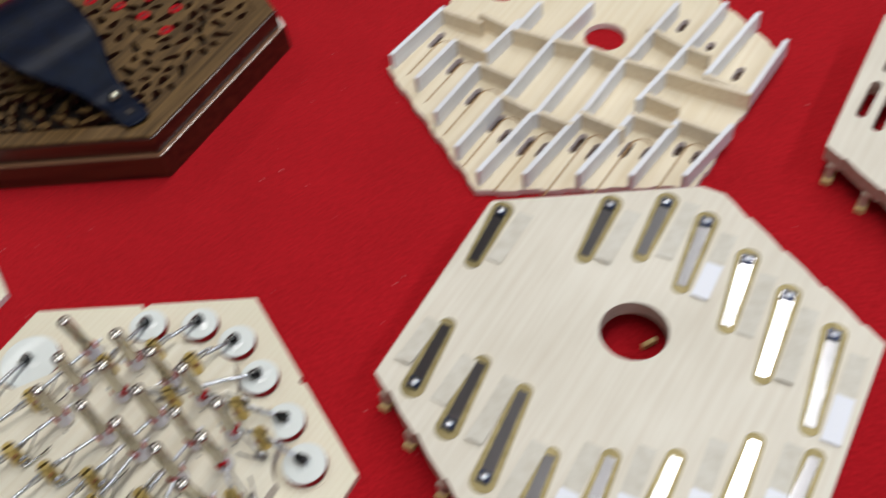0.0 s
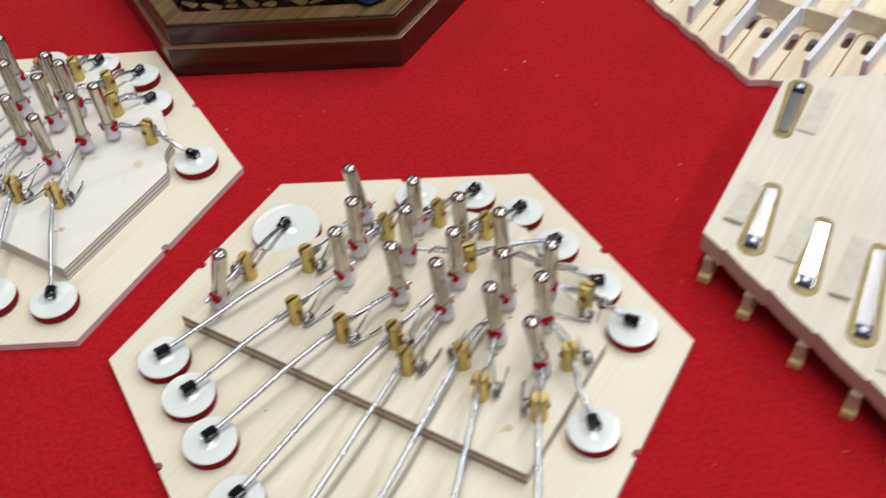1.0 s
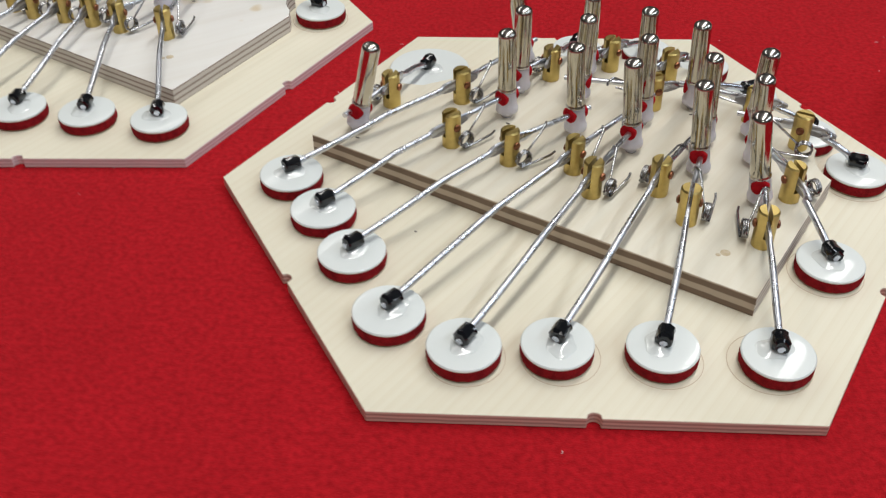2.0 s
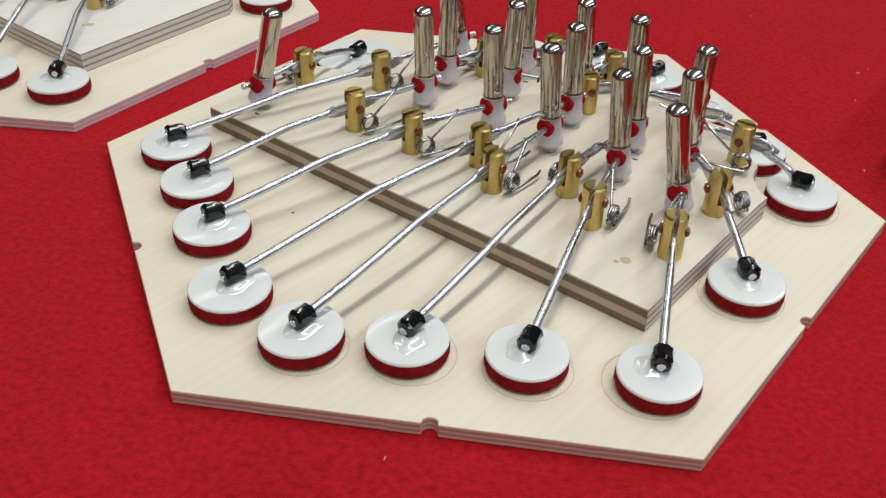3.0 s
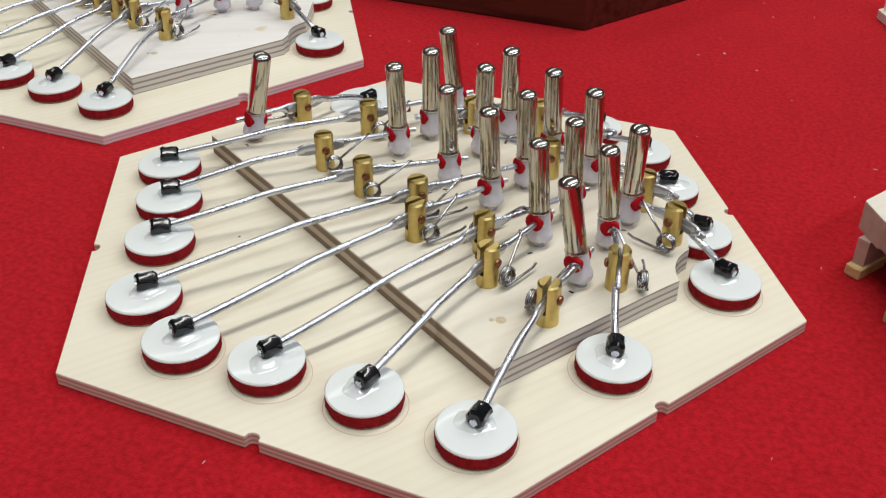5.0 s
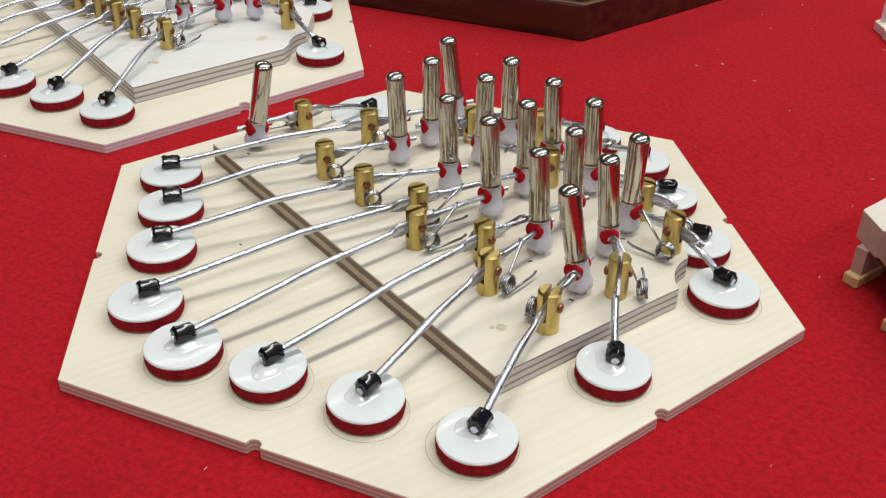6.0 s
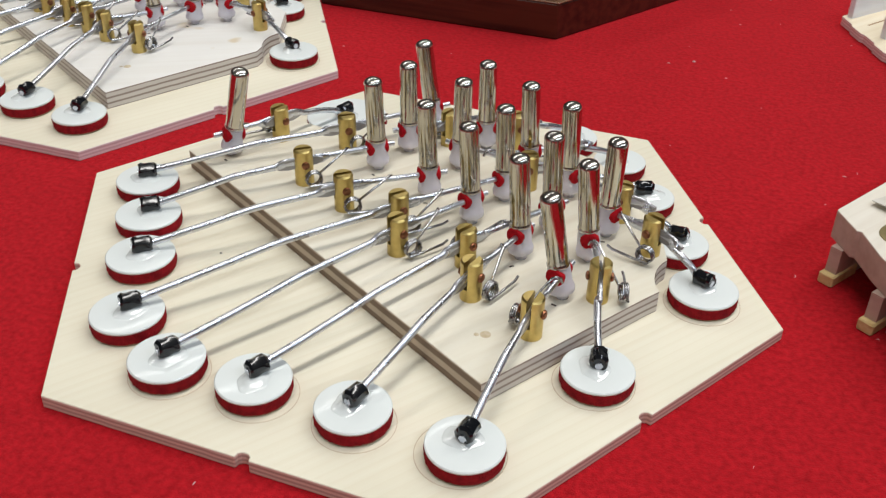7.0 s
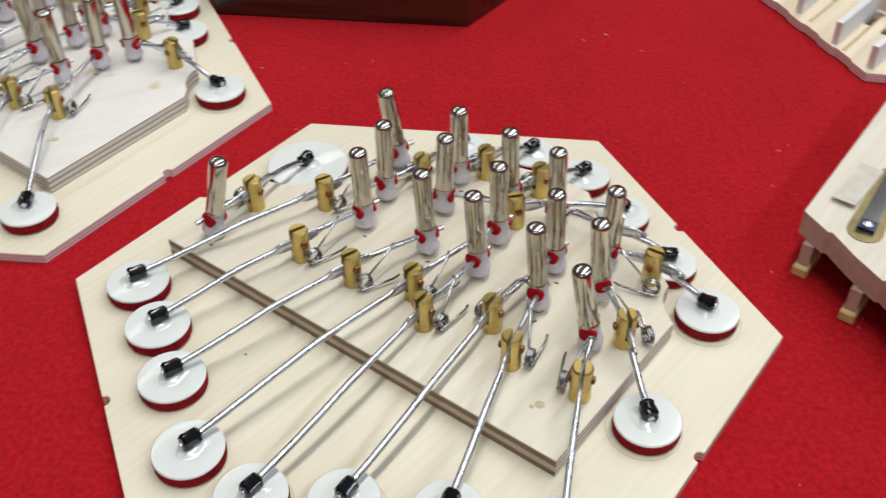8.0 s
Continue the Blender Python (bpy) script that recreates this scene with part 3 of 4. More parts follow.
# ---- hall, table ----
def hall():
    # unseen room shell: closes the place, bounces and mirrors the lamps' light
    X0, X1, Y0, Y1, Z0 = -4.6, 5.4, -4.8, 4.6, -0.75

    def wall(name, x0, y0, z0, x1, y1, z1, mat):
        ob = new(name, mesh_of(name, box(x0 * 1000, y0 * 1000, z0 * 1000, x1 * 1000, y1 * 1000, z1 * 1000), mat))
        return ob
    k = "structure"
    tagged(wall("floor", X0, Y0, Z0 - 0.1, X1, Y1, Z0, HALLFLOOR), "dark grey carpeted hall floor", "floor", kind=k)
    tagged(wall("ceiling", X0, Y0, CEIL, X1, Y1, CEIL + 0.1, HALLCEIL), "plain white hall ceiling", "ceiling", kind=k)
    tagged(wall("wall_north", X0, Y1, Z0, X1, Y1 + 0.1, CEIL, HALLWALL), "pale painted hall wall", "wall", kind=k)
    tagged(wall("wall_south", X0, Y0 - 0.1, Z0, X1, Y0, CEIL, HALLWALL), "pale painted hall wall", "wall", kind=k)
    tagged(wall("wall_west", X0 - 0.1, Y0, Z0, X0, Y1, CEIL, HALLWALL), "pale painted hall wall", "wall", kind=k)
    tagged(wall("wall_east", X1, Y0, Z0, X1 + 0.1, Y1, CEIL, HALLWALL), "pale painted hall wall", "wall", kind=k)
    rng = random.Random(11)
    # unseen panels added along the walls, for the polished metal to mirror as stripes
    for w in ("north", "south", "west", "east"):
        s = -4.2
        while s < 4.0:
            wd = rng.uniform(0.4, 1.1)
            h = rng.uniform(1.0, 2.2)
            mat = rng.choice((DARKP, DARKP, TANP, TANP))
            if w == "north":
                ob = wall("trim", s, Y1 - 0.05, Z0, s + wd, Y1 - 0.003, Z0 + h, mat)
            elif w == "south":
                ob = wall("trim", s, Y0 + 0.003, Z0, s + wd, Y0 + 0.05, Z0 + h, mat)
            elif w == "west":
                ob = wall("trim", X0 + 0.003, s, Z0, X0 + 0.05, s + wd, Z0 + h, mat)
            else:
                ob = wall("trim", X1 - 0.05, s, Z0, X1 - 0.003, s + wd, Z0 + h, mat)
            tagged(ob, "unseen panel added along the hall wall for the metal to mirror", "wall panel", kind=k)
            s += wd + rng.uniform(0.3, 0.9)
    # the added fill lamps get housings like those of the tube rows
    for lx, ly, ll, lw, turn, watts, tint in LAMPS:
        bm = box(-ll * 510, -lw * 520, -60, ll * 510, lw * 520, 0, bevel=8)
        for k in (-0.4, 0.4):
            tube([(ll * 1000 * k, 0, -5), (ll * 1000 * k, 0, DROP * 1000)], 4, 6, bm)
        ob = new("ceiling_light", mesh_of("ceiling_light", bm, LAMPM))
        ob.matrix_world = pose(lx, ly, CEIL - DROP, 0, 0, turn)
        tagged(ob, "long white lamp housing hung on rods, for tube rows and added fill", "ceiling lamp", "ceiling lamps")


def cloth_table():
    x0, y0, x1, y1 = -780, -420, 900, 520
    table = new("table")
    table.matrix_world = pose(0, 0, -0.75)
    tagged(table, "plain wooden folding table hidden under a red cloth", "table")
    part("tabletop", mesh_of("tabletop", box(x0 + 4, y0 + 4, 720, x1 - 4, y1 - 4, 748, bevel=3), TABLEM), table)
    for x in (x0 + 60, x1 - 60):
        for y in (y0 + 60, y1 - 60):
            part("leg", mesh_of("leg", box(x - 20, y - 20, 0, x + 20, y + 20, 720, bevel=3), TABLEM), table)
    bm = bmesh.new()
    n, mgrid = 56, 34
    rng = random.Random(2)
    grid = {}
    for i in range(n + 1):
        for j in range(mgrid + 1):
            x, y = x0 + (x1 - x0) * i / n, y0 + (y1 - y0) * j / mgrid
            far = max(abs(x - 60) - 420, abs(y - 60) - 330, 0) / 200
            z = far * 1.2 * noise.noise(Vector((x * 0.01, y * 0.01, 0)))
            grid[i, j] = bm.verts.new((x, y, min(z, 0.0)))
    for i in range(n):
        for j in range(mgrid):
            bm.faces.new((grid[i, j], grid[i + 1, j], grid[i + 1, j + 1], grid[i, j + 1]))
    rim = [grid[i, 0] for i in range(n + 1)] + [grid[n, j] for j in range(1, mgrid + 1)] + [grid[i, mgrid] for i in range(n - 1, -1, -1)] + [grid[0, j] for j in range(mgrid - 1, 0, -1)]
    prev = rim
    for z, out in ((-6, 5), (-150, 8), (-420, 12)):
        ring = []
        for k, v in enumerate(rim):
            d = Vector((1 if v.co.x > x1 - 1 else -1 if v.co.x < x0 + 1 else 0, 1 if v.co.y > y1 - 1 else -1 if v.co.y < y0 + 1 else 0, 0))
            ring.append(bm.verts.new(Vector((v.co.x, v.co.y, z)) + d * (out + (6 * math.sin(k * 1.3) if z < -100 else 0))))
        for k in range(len(rim)):
            j = (k + 1) % len(rim)
            bm.faces.new((prev[k], ring[k], ring[j], prev[j]))
        prev = ring
    bmesh.ops.recalc_face_normals(bm, faces=bm.faces)
    cloth = new("tablecloth", mesh_of("tablecloth", bm, CLOTH, True, 60))
    cloth.location.z = 0.0015
    tagged(cloth, "bright red felt cloth spread over the table", "tablecloth")
    sol = cloth.modifiers.new("thickness", "SOLIDIFY")
    sol.thickness, sol.offset = 0.0012, -1
    # lint
    bm = bmesh.new()
    for k in range(110):
        x, y = (48.6, 152.5) if k == 0 else (rng.uniform(-180, 300), rng.uniform(-120, 260))
        a, l = rng.uniform(0, 6), rng.uniform(0.25, 1.0) if k else 0.8
        tube([(x, y, 1.6), (x + l * 0.5 * math.cos(a), y + l * 0.5 * math.sin(a), 1.85), (x + l * math.cos(a + 0.4), y + l * math.sin(a + 0.4), 1.6)], rng.choice((0.05, 0.07, 0.12)) if k else 0.3, 4, bm)
    tagged(new("lint", mesh_of("lint", bm, LINT)), "tiny pale lint specks scattered on the red cloth", "lint", kind="stuff")


hall()
cloth_table()

# ---- the two action boards ----
PLATE_A = [(-70.5, 13.3), (36.9, -48.8), (61.9, -7.6)] + arc(74.4, 3.0, 12.4, 215, 150) + [(58, 27), (46, 33), (43, 46), (34, 52), (22, 56), (12, 57), (2, 58), (-18, 58), (-29, 46), (-42, 40), (-54, 42)]
KEYS_A = [
    ((-40.8, 53.1), 12.0, (-50.0, 29.2), (-52.8, 16.1), (-58.6, 16.2), -1),
    ((-74.0, -1.8), 8.2, (-30.3, 31.6), (-15.7, 52.1), (-12.0, 52.4), -1),
    ((-63.6, -16.5), 8.2, (-32.4, 9.6), (-18.2, 23.0), (-17.6, 24.2), -1),
    ((-54.5, -32.9), 8.2, (-17.1, 1.7), (-0.7, 16.0), (0.8, 15.4), -1),
    ((-44.0, -53.0), 8.2, (-0.7, -1.7), (18.4, 21.0), (19.2, 21.4), -1),
    ((-27.1, -63.0), 8.1, (3.2, -11.7), (13.0, 8.6), (15.0, 7.9), -1),
    ((-7.2, -62.0), 7.9, (19.8, -10.5), (33.3, 11.4), (34.4, 11.6), 1),
    ((15.0, -62.2), 7.8, (25.2, -22.0), (28.8, -1.8), (30.9, -2.6), -1),
    ((38.8, -63.5), 7.8, (41.5, -30.0), (39.6, -15.2), (44.2, -14.2), 1),
    ((57.1, -33.4), 7.8, (51.7, -12.1), (43.9, 1.3), (46.2, 2.6), -2),
    ((73.3, 3.6), 8.0, (59.0, 10.8), (47.9, 14.0), (47.4, 14.8), 2),
    ((64.6, 21.0), 7.4, (49.1, 23.2), (33.1, 28.7), (34.2, 29.6), -1),
    ((52.8, 40.4), 7.4, (23.0, 29.4), (3.6, 31.8), (2.8, 33.0), -1),
    ((42.0, 57.0), 7.3, (29.0, 43.6), (20.3, 36.3), (21.2, 37.2), -1),
    ((25.8, 66.4), 7.3, (13.0, 50.5), (5.8, 44.9), (5.6, 46.8), -1),
    ((4.5, 67.0), 7.5, (-4.7, 44.8), (-13.6, 36.2), (-14.0, 36.9), -1),
]
action_board("action_board", pose(0, 0, 0), PLATE_A, PLATE, PLYCUT, EDGE, KEYS_A,
             "pale wooden hexagonal concertina action board with nickel buttons and white pads",
             [(37.8, -63.0, 8.9), (15.4, -62.7, 8.4), (56.6, -33.5, 8.6), (73.4, 3.1, 8.7), (-6.4, -62.4, 8.5), (-26.7, -63.3, 8.5)])
PLATE_B = [(-69, 13.5), (37.8, -53), (65.6, -7.0)] + arc(76.0, 4.2, 12.6, 212, 150) + [(58, 30), (46, 38), (43, 50), (34, 56), (22, 60), (2, 62), (-18, 60), (-29, 48), (-42, 42), (-54, 42)]
KEYS_B = [
    ((-40.5, 56), 12.0, (-48.4, 27.8), (-51.4, 15.6), (-53.5, 16.5), 1),
    ((-73.5, -1.2), 8.0, (-29.1, 31.0), (-14.7, 49.8), (-14, 50), -1),
    ((-62.8, -16), 8.0, (-31.4, 9.6), (-17.1, 22.8), (-17, 24.4), -1),
    ((-53.6, -32.4), 8.0, (-25.9, -1.2), (-8, 17), (-8, 17), -1),
    ((-42.5, -53.2), 8.0, (-18, -6), (3.8, 32), (4, 32), -1),
    ((-25.6, -60.6), 8.0, (-6.7, -9), (18.9, 22.2), (19, 22), -1),
    ((-6.2, -58.6), 8.0, (3, -12), (10.1, 10.4), (10.5, 10.5), -1),
    ((14.6, -61.2), 8.0, (13.2, -16.2), (23.4, -2), (24, -2), -1),
    ((36.2, -64.6), 8.0, (29.0, -20.9), (34.2, 9), (33, 8), -1),
    ((74.8, 2.0), 8.2, (57.4, 11.6), (41.7, 14.4), (42.5, 14.6), -1),
    ((52.5, 39.2), 7.6, (40.5, 30), (25, 30.2), (26, 30), -1),
    ((44.4, 57.8), 7.4, (35.7, 44.4), (18.3, 36.2), (19, 36.4), -1),
    ((25.8, 67.6), 7.4, (19.7, 55.2), (-2.9, 49.5), (-2, 49.8), -1),
    ((3, 71), 7.4, (6, 56), (-12.5, 36.3), (-13.4, 37.6), -1),
]
action_board("action_board", pose(-0.1540, 0.0873, 0, 0, 0, 1.7), PLATE_B, PLATE_WHITE, PLYCUT_GREY, EDGE_PALE, KEYS_B,
             "pale wooden hexagonal action board with whitened plywood plate and nickel buttons", [(74.6, 1.6, 9.0)])


# ---- reed pans ----
def strip_mesh(name, a, b, w, z, th, mat, lift=0.0):
    """A thin strip from a to b that may curl up towards b."""
    a, b = Vector(a), Vector(b)
    d = (b - a).normalized()
    s = Vector((-d.y, d.x)) * w / 2
    bm = bmesh.new()
    rows = []
    for i in range(9):
        k = i / 8
        c = a + (b - a) * k
        zz = z + lift * max(0, (k - 0.45) / 0.55) ** 2
        rows.append([bm.verts.new((c.x + q.x, c.y + q.y, zz + t)) for q, t in ((s, 0), (-s, 0), (-s, th), (s, th))])
    for p, q in zip(rows, rows[1:]):
        for i in range(4):
            bm.faces.new((p[i], p[(i + 1) % 4], q[(i + 1) % 4], q[i]))
    bm.faces.new(rows[0])
    bm.faces.new(rows[-1])
    bmesh.ops.recalc_face_normals(bm, faces=bm.faces)
    return mesh_of(name, bm, mat, True, 40)


def reed(pan, screw_end, tip, z, w=3.4, dip=None):
    """A brass reed frame let into the board, its steel tongue, clamp and screws."""
    a, b = Vector(screw_end), Vector(tip)
    d = (b - a).normalized()
    frame_ob = part("reed_frame", mesh_of("reed_frame", slab(capsule(a + d * w * 1.25, b - d * w * 0.9, w * 1.27, 8, w * 0.92), z - 1.5, z + 0.25), [SHOE, SHOE]), pan, None, "brass reed frame")
    t0, t1 = a + d * w * 1.1, b - d * w * 0.95
    s = Vector((-d.y, d.x))
    quad = [tuple(t0 + s * w * 0.66), tuple(t0 - s * w * 0.66), tuple(t1 - s * w * 0.5), tuple(t1 + s * w * 0.5)]
    bm = slab(quad, z + 0.3, z + 0.62)
    rise = random.Random(int(a.x * 7 + b.y * 3)).uniform(-0.1, 0.7)
    for v in bm.verts:
        k = max(0.0, (v.co.xy - t0).dot(d) / (t1 - t0).length)
        v.co.z += rise * k ** 1.6 if dip is None else max(dip, 0) * (1 - k) + max(-dip, 0) * k
    part("reed_tongue", mesh_of("reed_tongue", bm, [TONGUE, TONGUE]), frame_ob, None, "grey spring steel tongue")
    c = a + d * w * 1.6
    quad = [tuple(c + s * w * 0.62 + d * 2.0), tuple(c - s * w * 0.62 + d * 2.0), tuple(c - s * w * 0.62 - d * 2.0), tuple(c + s * w * 0.62 - d * 2.0)]
    part("clamp", mesh_of("clamp", slab(quad, z + 0.62, z + 1.5), [BLUED, BLUED]), frame_ob, None, "blued steel clamp")
    part("screw", mesh_of("screw", lathe([(0, 0), (1.5, 0), (1.5, 0.4), (1.0, 0.85), (0, 1.0)], 14), STEEL, True), frame_ob, at_mm(c.x, c.y, z + 1.5))


def reed_pan_up(m, hole, reeds, valves, holes, label, edge_steps):
    """A reed pan with its reed face up, standing on its chamber walls."""
    top, under, R = 19.0, 11.5, 90.0
    pan = new("reed_pan")
    pan.matrix_world = m
    tagged(pan, label, "reed pan", "concertina reed pans")
    H = hexagon(R)
    outline = []
    for i in range(6):
        a, b = Vector(H[i]), Vector(H[(i + 1) % 6])
        d = (b - a).normalized()
        inw = Vector((-d.y, d.x))
        outline.append(tuple(a + d * (5.5 if i == 1 else 0.4)))
        n = edge_steps if i in (0, 3, 4) else 1
        for k in range(1, n):
            q = a + (b - a) * (k / n)
            outline += [tuple(q - d * 0.5), tuple(q + inw * (0.9 if k % 2 else -0.0) + d * 0.0)]
        outline.append(tuple(b - d * (5.5 if i == 0 else 0.4)))
    inner = ([circle(*hole, 12.5, 40)] if hole else []) + [capsule(a, b, w) for a, b, w in holes]
    soften(part("pan_board", mesh_of("pan_board", slab(outline, under, top, inner), [PAN, PANEDGE]), pan, None, "pale sycamore board with a round hole"))
    u = Vector((math.cos(radians(58)), math.sin(radians(58))))
    for i in range(6):
        a, b = Vector(H[i]), Vector(H[(i + 1) % 6])
        d = (b - a).normalized()
        inw = Vector((-d.y, d.x))
        run = u if u.dot(inw) > 0 else -u
        if abs(u.dot(inw)) < 0.5:
            continue
        for k in range(5):
            q = a + (b - a) * ((k + 0.06) / 4.55) + inw * 0.8
            if i == 3:
                q = a + d * (5.6, 24.5, 47.5, 69.0, 87.0)[k] + inw * -1.1
            if (q - b).length < 3:
                continue
            e = q + run * 26
            s = Vector((-run.y, run.x)) * 1.5
            quad = [tuple(q + s), tuple(q - s), tuple(e - s), tuple(e + s)]
            part("chamber_wall", mesh_of("chamber_wall", slab(quad, 2.0, under), [PANEDGE, PANEDGE]), pan)
            g = q - run * 1.6
            quad = [tuple(g + s * 1.35), tuple(g - s * 1.35), tuple(q + run * 9 - s * 1.3), tuple(q + run * 9 + s * 1.3)]
            bm = slab(quad, 1.5, 4.6)
            bmesh.ops.bevel(bm, geom=bm.edges[:], offset=0.35, segments=1, affect="EDGES")
            part("gasket", mesh_of("gasket", bm, [CHAMOIS, CHAMOIS]), pan, None, "yellow chamois gasket folded over the wall")
    if hole:  # the end of a chamber wall shows in the round hole
        c = Vector(hole) + Vector((4.5, 2.5))
        bm = slab([(c.x, c.y - 0.8), (c.x + 5.5, c.y + 1.9), (c.x + 4.6, c.y + 3.7), (c.x - 0.8, c.y + 0.9)], 2.0, 5.0)
        bmesh.ops.bevel(bm, geom=bm.edges[:], offset=0.4, segments=1, affect="EDGES")
        part("gasket", mesh_of("gasket", bm, [CHAMOIS, CHAMOIS]), pan, None, "yellow chamois gasket folded over the wall")
    for a, b, w, dip in reeds:
        reed(pan, a, b, top, w, dip)
    for i, (a, b, w, lift, lit_end) in enumerate(valves):
        ob = part("valve", strip_mesh("valve", a, b, w, top + 0.06, 0.3, VALVE, lift), pan, None, "white leather valve strip")
        if lit_end:
            c, e = (Vector(a) * (1 - k) + Vector(b) * k for k in (0.5, 1.02))
            part("valve_flap", strip_mesh("valve_flap", tuple(c), tuple(e), w * 1.02, top + 0.62, 0.25, VALVE_LIT, 0.2), ob, None, "lifted valve end, the cool light it catches put into its colour")
    return pan


GC = Vector((190.6, 33.7))


def rel(p):
    return tuple((Vector(p) - GC) * 0.982)


REEDS_R = [((151.3, 111.4), (135, 78.9)), ((195.6, 110.9), (178.7, 77.9)), ((218.2, 110.2), (200.3, 76.7)), ((231.9, 98.9), (213.5, 60.7)),
           ((244, 79.3), (227.2, 41.7)), ((255.6, 61.3), (235.6, 19.9)), ((267.7, 43.2), (247.2, -0.7))]
REEDS_L = [((111.3, 22.4), (127.4, 55.4)), ((123.8, 4.9), (140.1, 37.9)), ((135.7, -15.7), (154.6, 25.1)), ((144.5, -38), (162.4, -0.3)),
           ((161.3, -45.5), (182.9, -2.1)), ((181.4, -44.2), (204.5, -3.4)), ((207.7, -42.8), (231.4, 1.2)), ((229.8, -36.3), (249.8, -5.9))]
VALVES = [((158.7, 104.2), (144.5, 81.1)), ((201.9, 101.7), (186.6, 77.5)), ((225.6, 104), (210.6, 77.6)), ((237.2, 87), (221.1, 58.2)),
          ((248.2, 66.4), (234, 40.2)), ((259.8, 49.9), (243.6, 19.9)), ((271.9, 29.3), (254.2, -3.5)),
          ((120.9, 55.4), (109.4, 37.2)), ((134.5, 37.8), (122.4, 19.5)), ((149.3, 27.9), (134.8, 3)), ((157.8, 1.7), (140.5, -26)),
          ((176.1, -0.1), (156.9, -33.1)), ((194, -2), (177.1, -36.4)), ((218.3, -0.8), (200.3, -36.7)), ((242.6, -3.9), (224.5, -36.4))]
# valves whose far half is painted as catching the light
LIT_ENDS = (3, 6, 11, 12, 13, 14)
DIPS = {0: -0.15, 2: 0.1, 5: 0.15, 7: -0.1, 8: 0.05, 13: 0.1, 14: -0.1}  # how far a tongue's root stands over its tip
reed_pan_up(pose(0.189, 0.0329, 0), rel((195.2, 45.2)),
            [(rel(a), rel(b), 3.6, DIPS.get(i, 0.0)) for i, (a, b) in enumerate(REEDS_R + REEDS_L)], 
            [(rel(a), rel(b), 6.4, 0.2 if i in LIT_ENDS else (1.2 if i % 2 else 0.3), i in LIT_ENDS) for i, (a, b) in enumerate(VALVES)], [],
            "pale wooden reed pan fitted with brass reeds and white leather valves", 9)
IC = Vector((371.5, 128.3))
BARE = [((299.5, 144.5), (310.1, 161), 2.2), ((303.8, 136), (314.5, 153), 2.2), ((317.5, 170), (328.5, 187), 2.2), ((322.5, 163), (333.5, 180), 2.2), ((317.5, 121), (328.5, 138), 2.2), ((333.5, 111), (344.5, 128), 2.2)]
reed_pan_up(pose(0.3715, 0.1283, 0), None, [], [], [(tuple(Vector(a) - IC), tuple(Vector(b) - IC), w) for a, b, w in BARE],
            "bare pale wooden reed pan with empty reed slots", 9)

# the reed pan lying chambers up
WALLS = [((99.3, 211.4), (124.7, 244.1)), ((111.5, 193.6), (131.1, 220.2)), ((120.3, 170.0), (141, 200.7)), ((129.5, 147.8), (151.2, 178.6)), ((138.6, 132.2), (165.2, 166.9)),
         ((158.1, 129), (186, 164.4)), ((180.4, 126.9), (207.4, 160)), ((202.1, 123.9), (226.6, 154.8)), ((223.8, 121.9), (248.2, 149.2))]
CROSS = [((124.7, 241.6), (143.5, 229.4)), ((129.6, 220.3), (145.2, 207.8)), ((141.4, 200.5), (157.4, 188.5)), ((149.5, 178.7), (166, 165.1)), ((164.3, 167.1), (180.6, 156)),
         ((184.5, 163.8), (202.4, 150.6)), ((206.7, 160.4), (223.5, 149.5)), ((226, 155.1), (242.3, 144.4)), ((142.5, 236.8), (159.7, 222.1)), ((158.6, 222.9), (177.2, 212.6)),
         ((176, 213.2), (194.2, 204.5)), ((193, 205.2), (208.2, 194.3)), ((207, 195), (225.7, 185.4)), ((224.5, 186.1), (259.4, 165.8)), ((214.8, 171.4), (227.6, 161.7)),
         ((221.6, 216.5), (235, 201.7)), ((233.9, 202.6), (246.2, 193.4)), ((242.1, 180.7), (259.5, 166.9))]
LONG = [((144.3, 207.7), (161.6, 229.3)), ((151.9, 177.4), (180.7, 219.3)), ((165.1, 163.8), (194, 205.4)), ((186.3, 163.7), (208, 195.3)), ((210.2, 167.8), (225.5, 186.2)),
         ((158.8, 222), (172.3, 241.1)), ((177.9, 213.5), (197.2, 237.7)), ((209.8, 196.2), (237.7, 232.5)), ((225.6, 186.3), (260, 229.5)), ((242.4, 180.9), (273.4, 220.1)),
         ((258.6, 166.7), (281.7, 199.5))]
RUN, ASIDE = Vector((0.571, 0.821)), Vector((0.821, -0.571))
SLOTS = [(121.6, 233, 6), (130.2, 213, 6.2), (138.8, 190.9, 6.2), (148.8, 172.3, 6.2), (161.3, 156.8, 6.6), (184.2, 156.2, 6.3), (204.8, 150.2, 5.2), (227.1, 148.4, 4.6),
         (152.4, 164.1, 4.6), (168.6, 153.8, 5.0), (190.6, 150.4, 5.5), (212.8, 147.0, 4.2), (233.6, 143.0, 4.2), (241, 229, 5), (251.3, 212.7, 3.4), (260.4, 192.4, 5)]
GROOVES = [((110.6, 213.7), 24), ((119.2, 193.7), 28), ((127.8, 171.6), 30.3), ((136.1, 151.4), 31), ((149.2, 135.8), 36.5), ((169.9, 131.1), 37.5), ((191, 130.1), 33.5), ((217.1, 129.9), 27.5)]


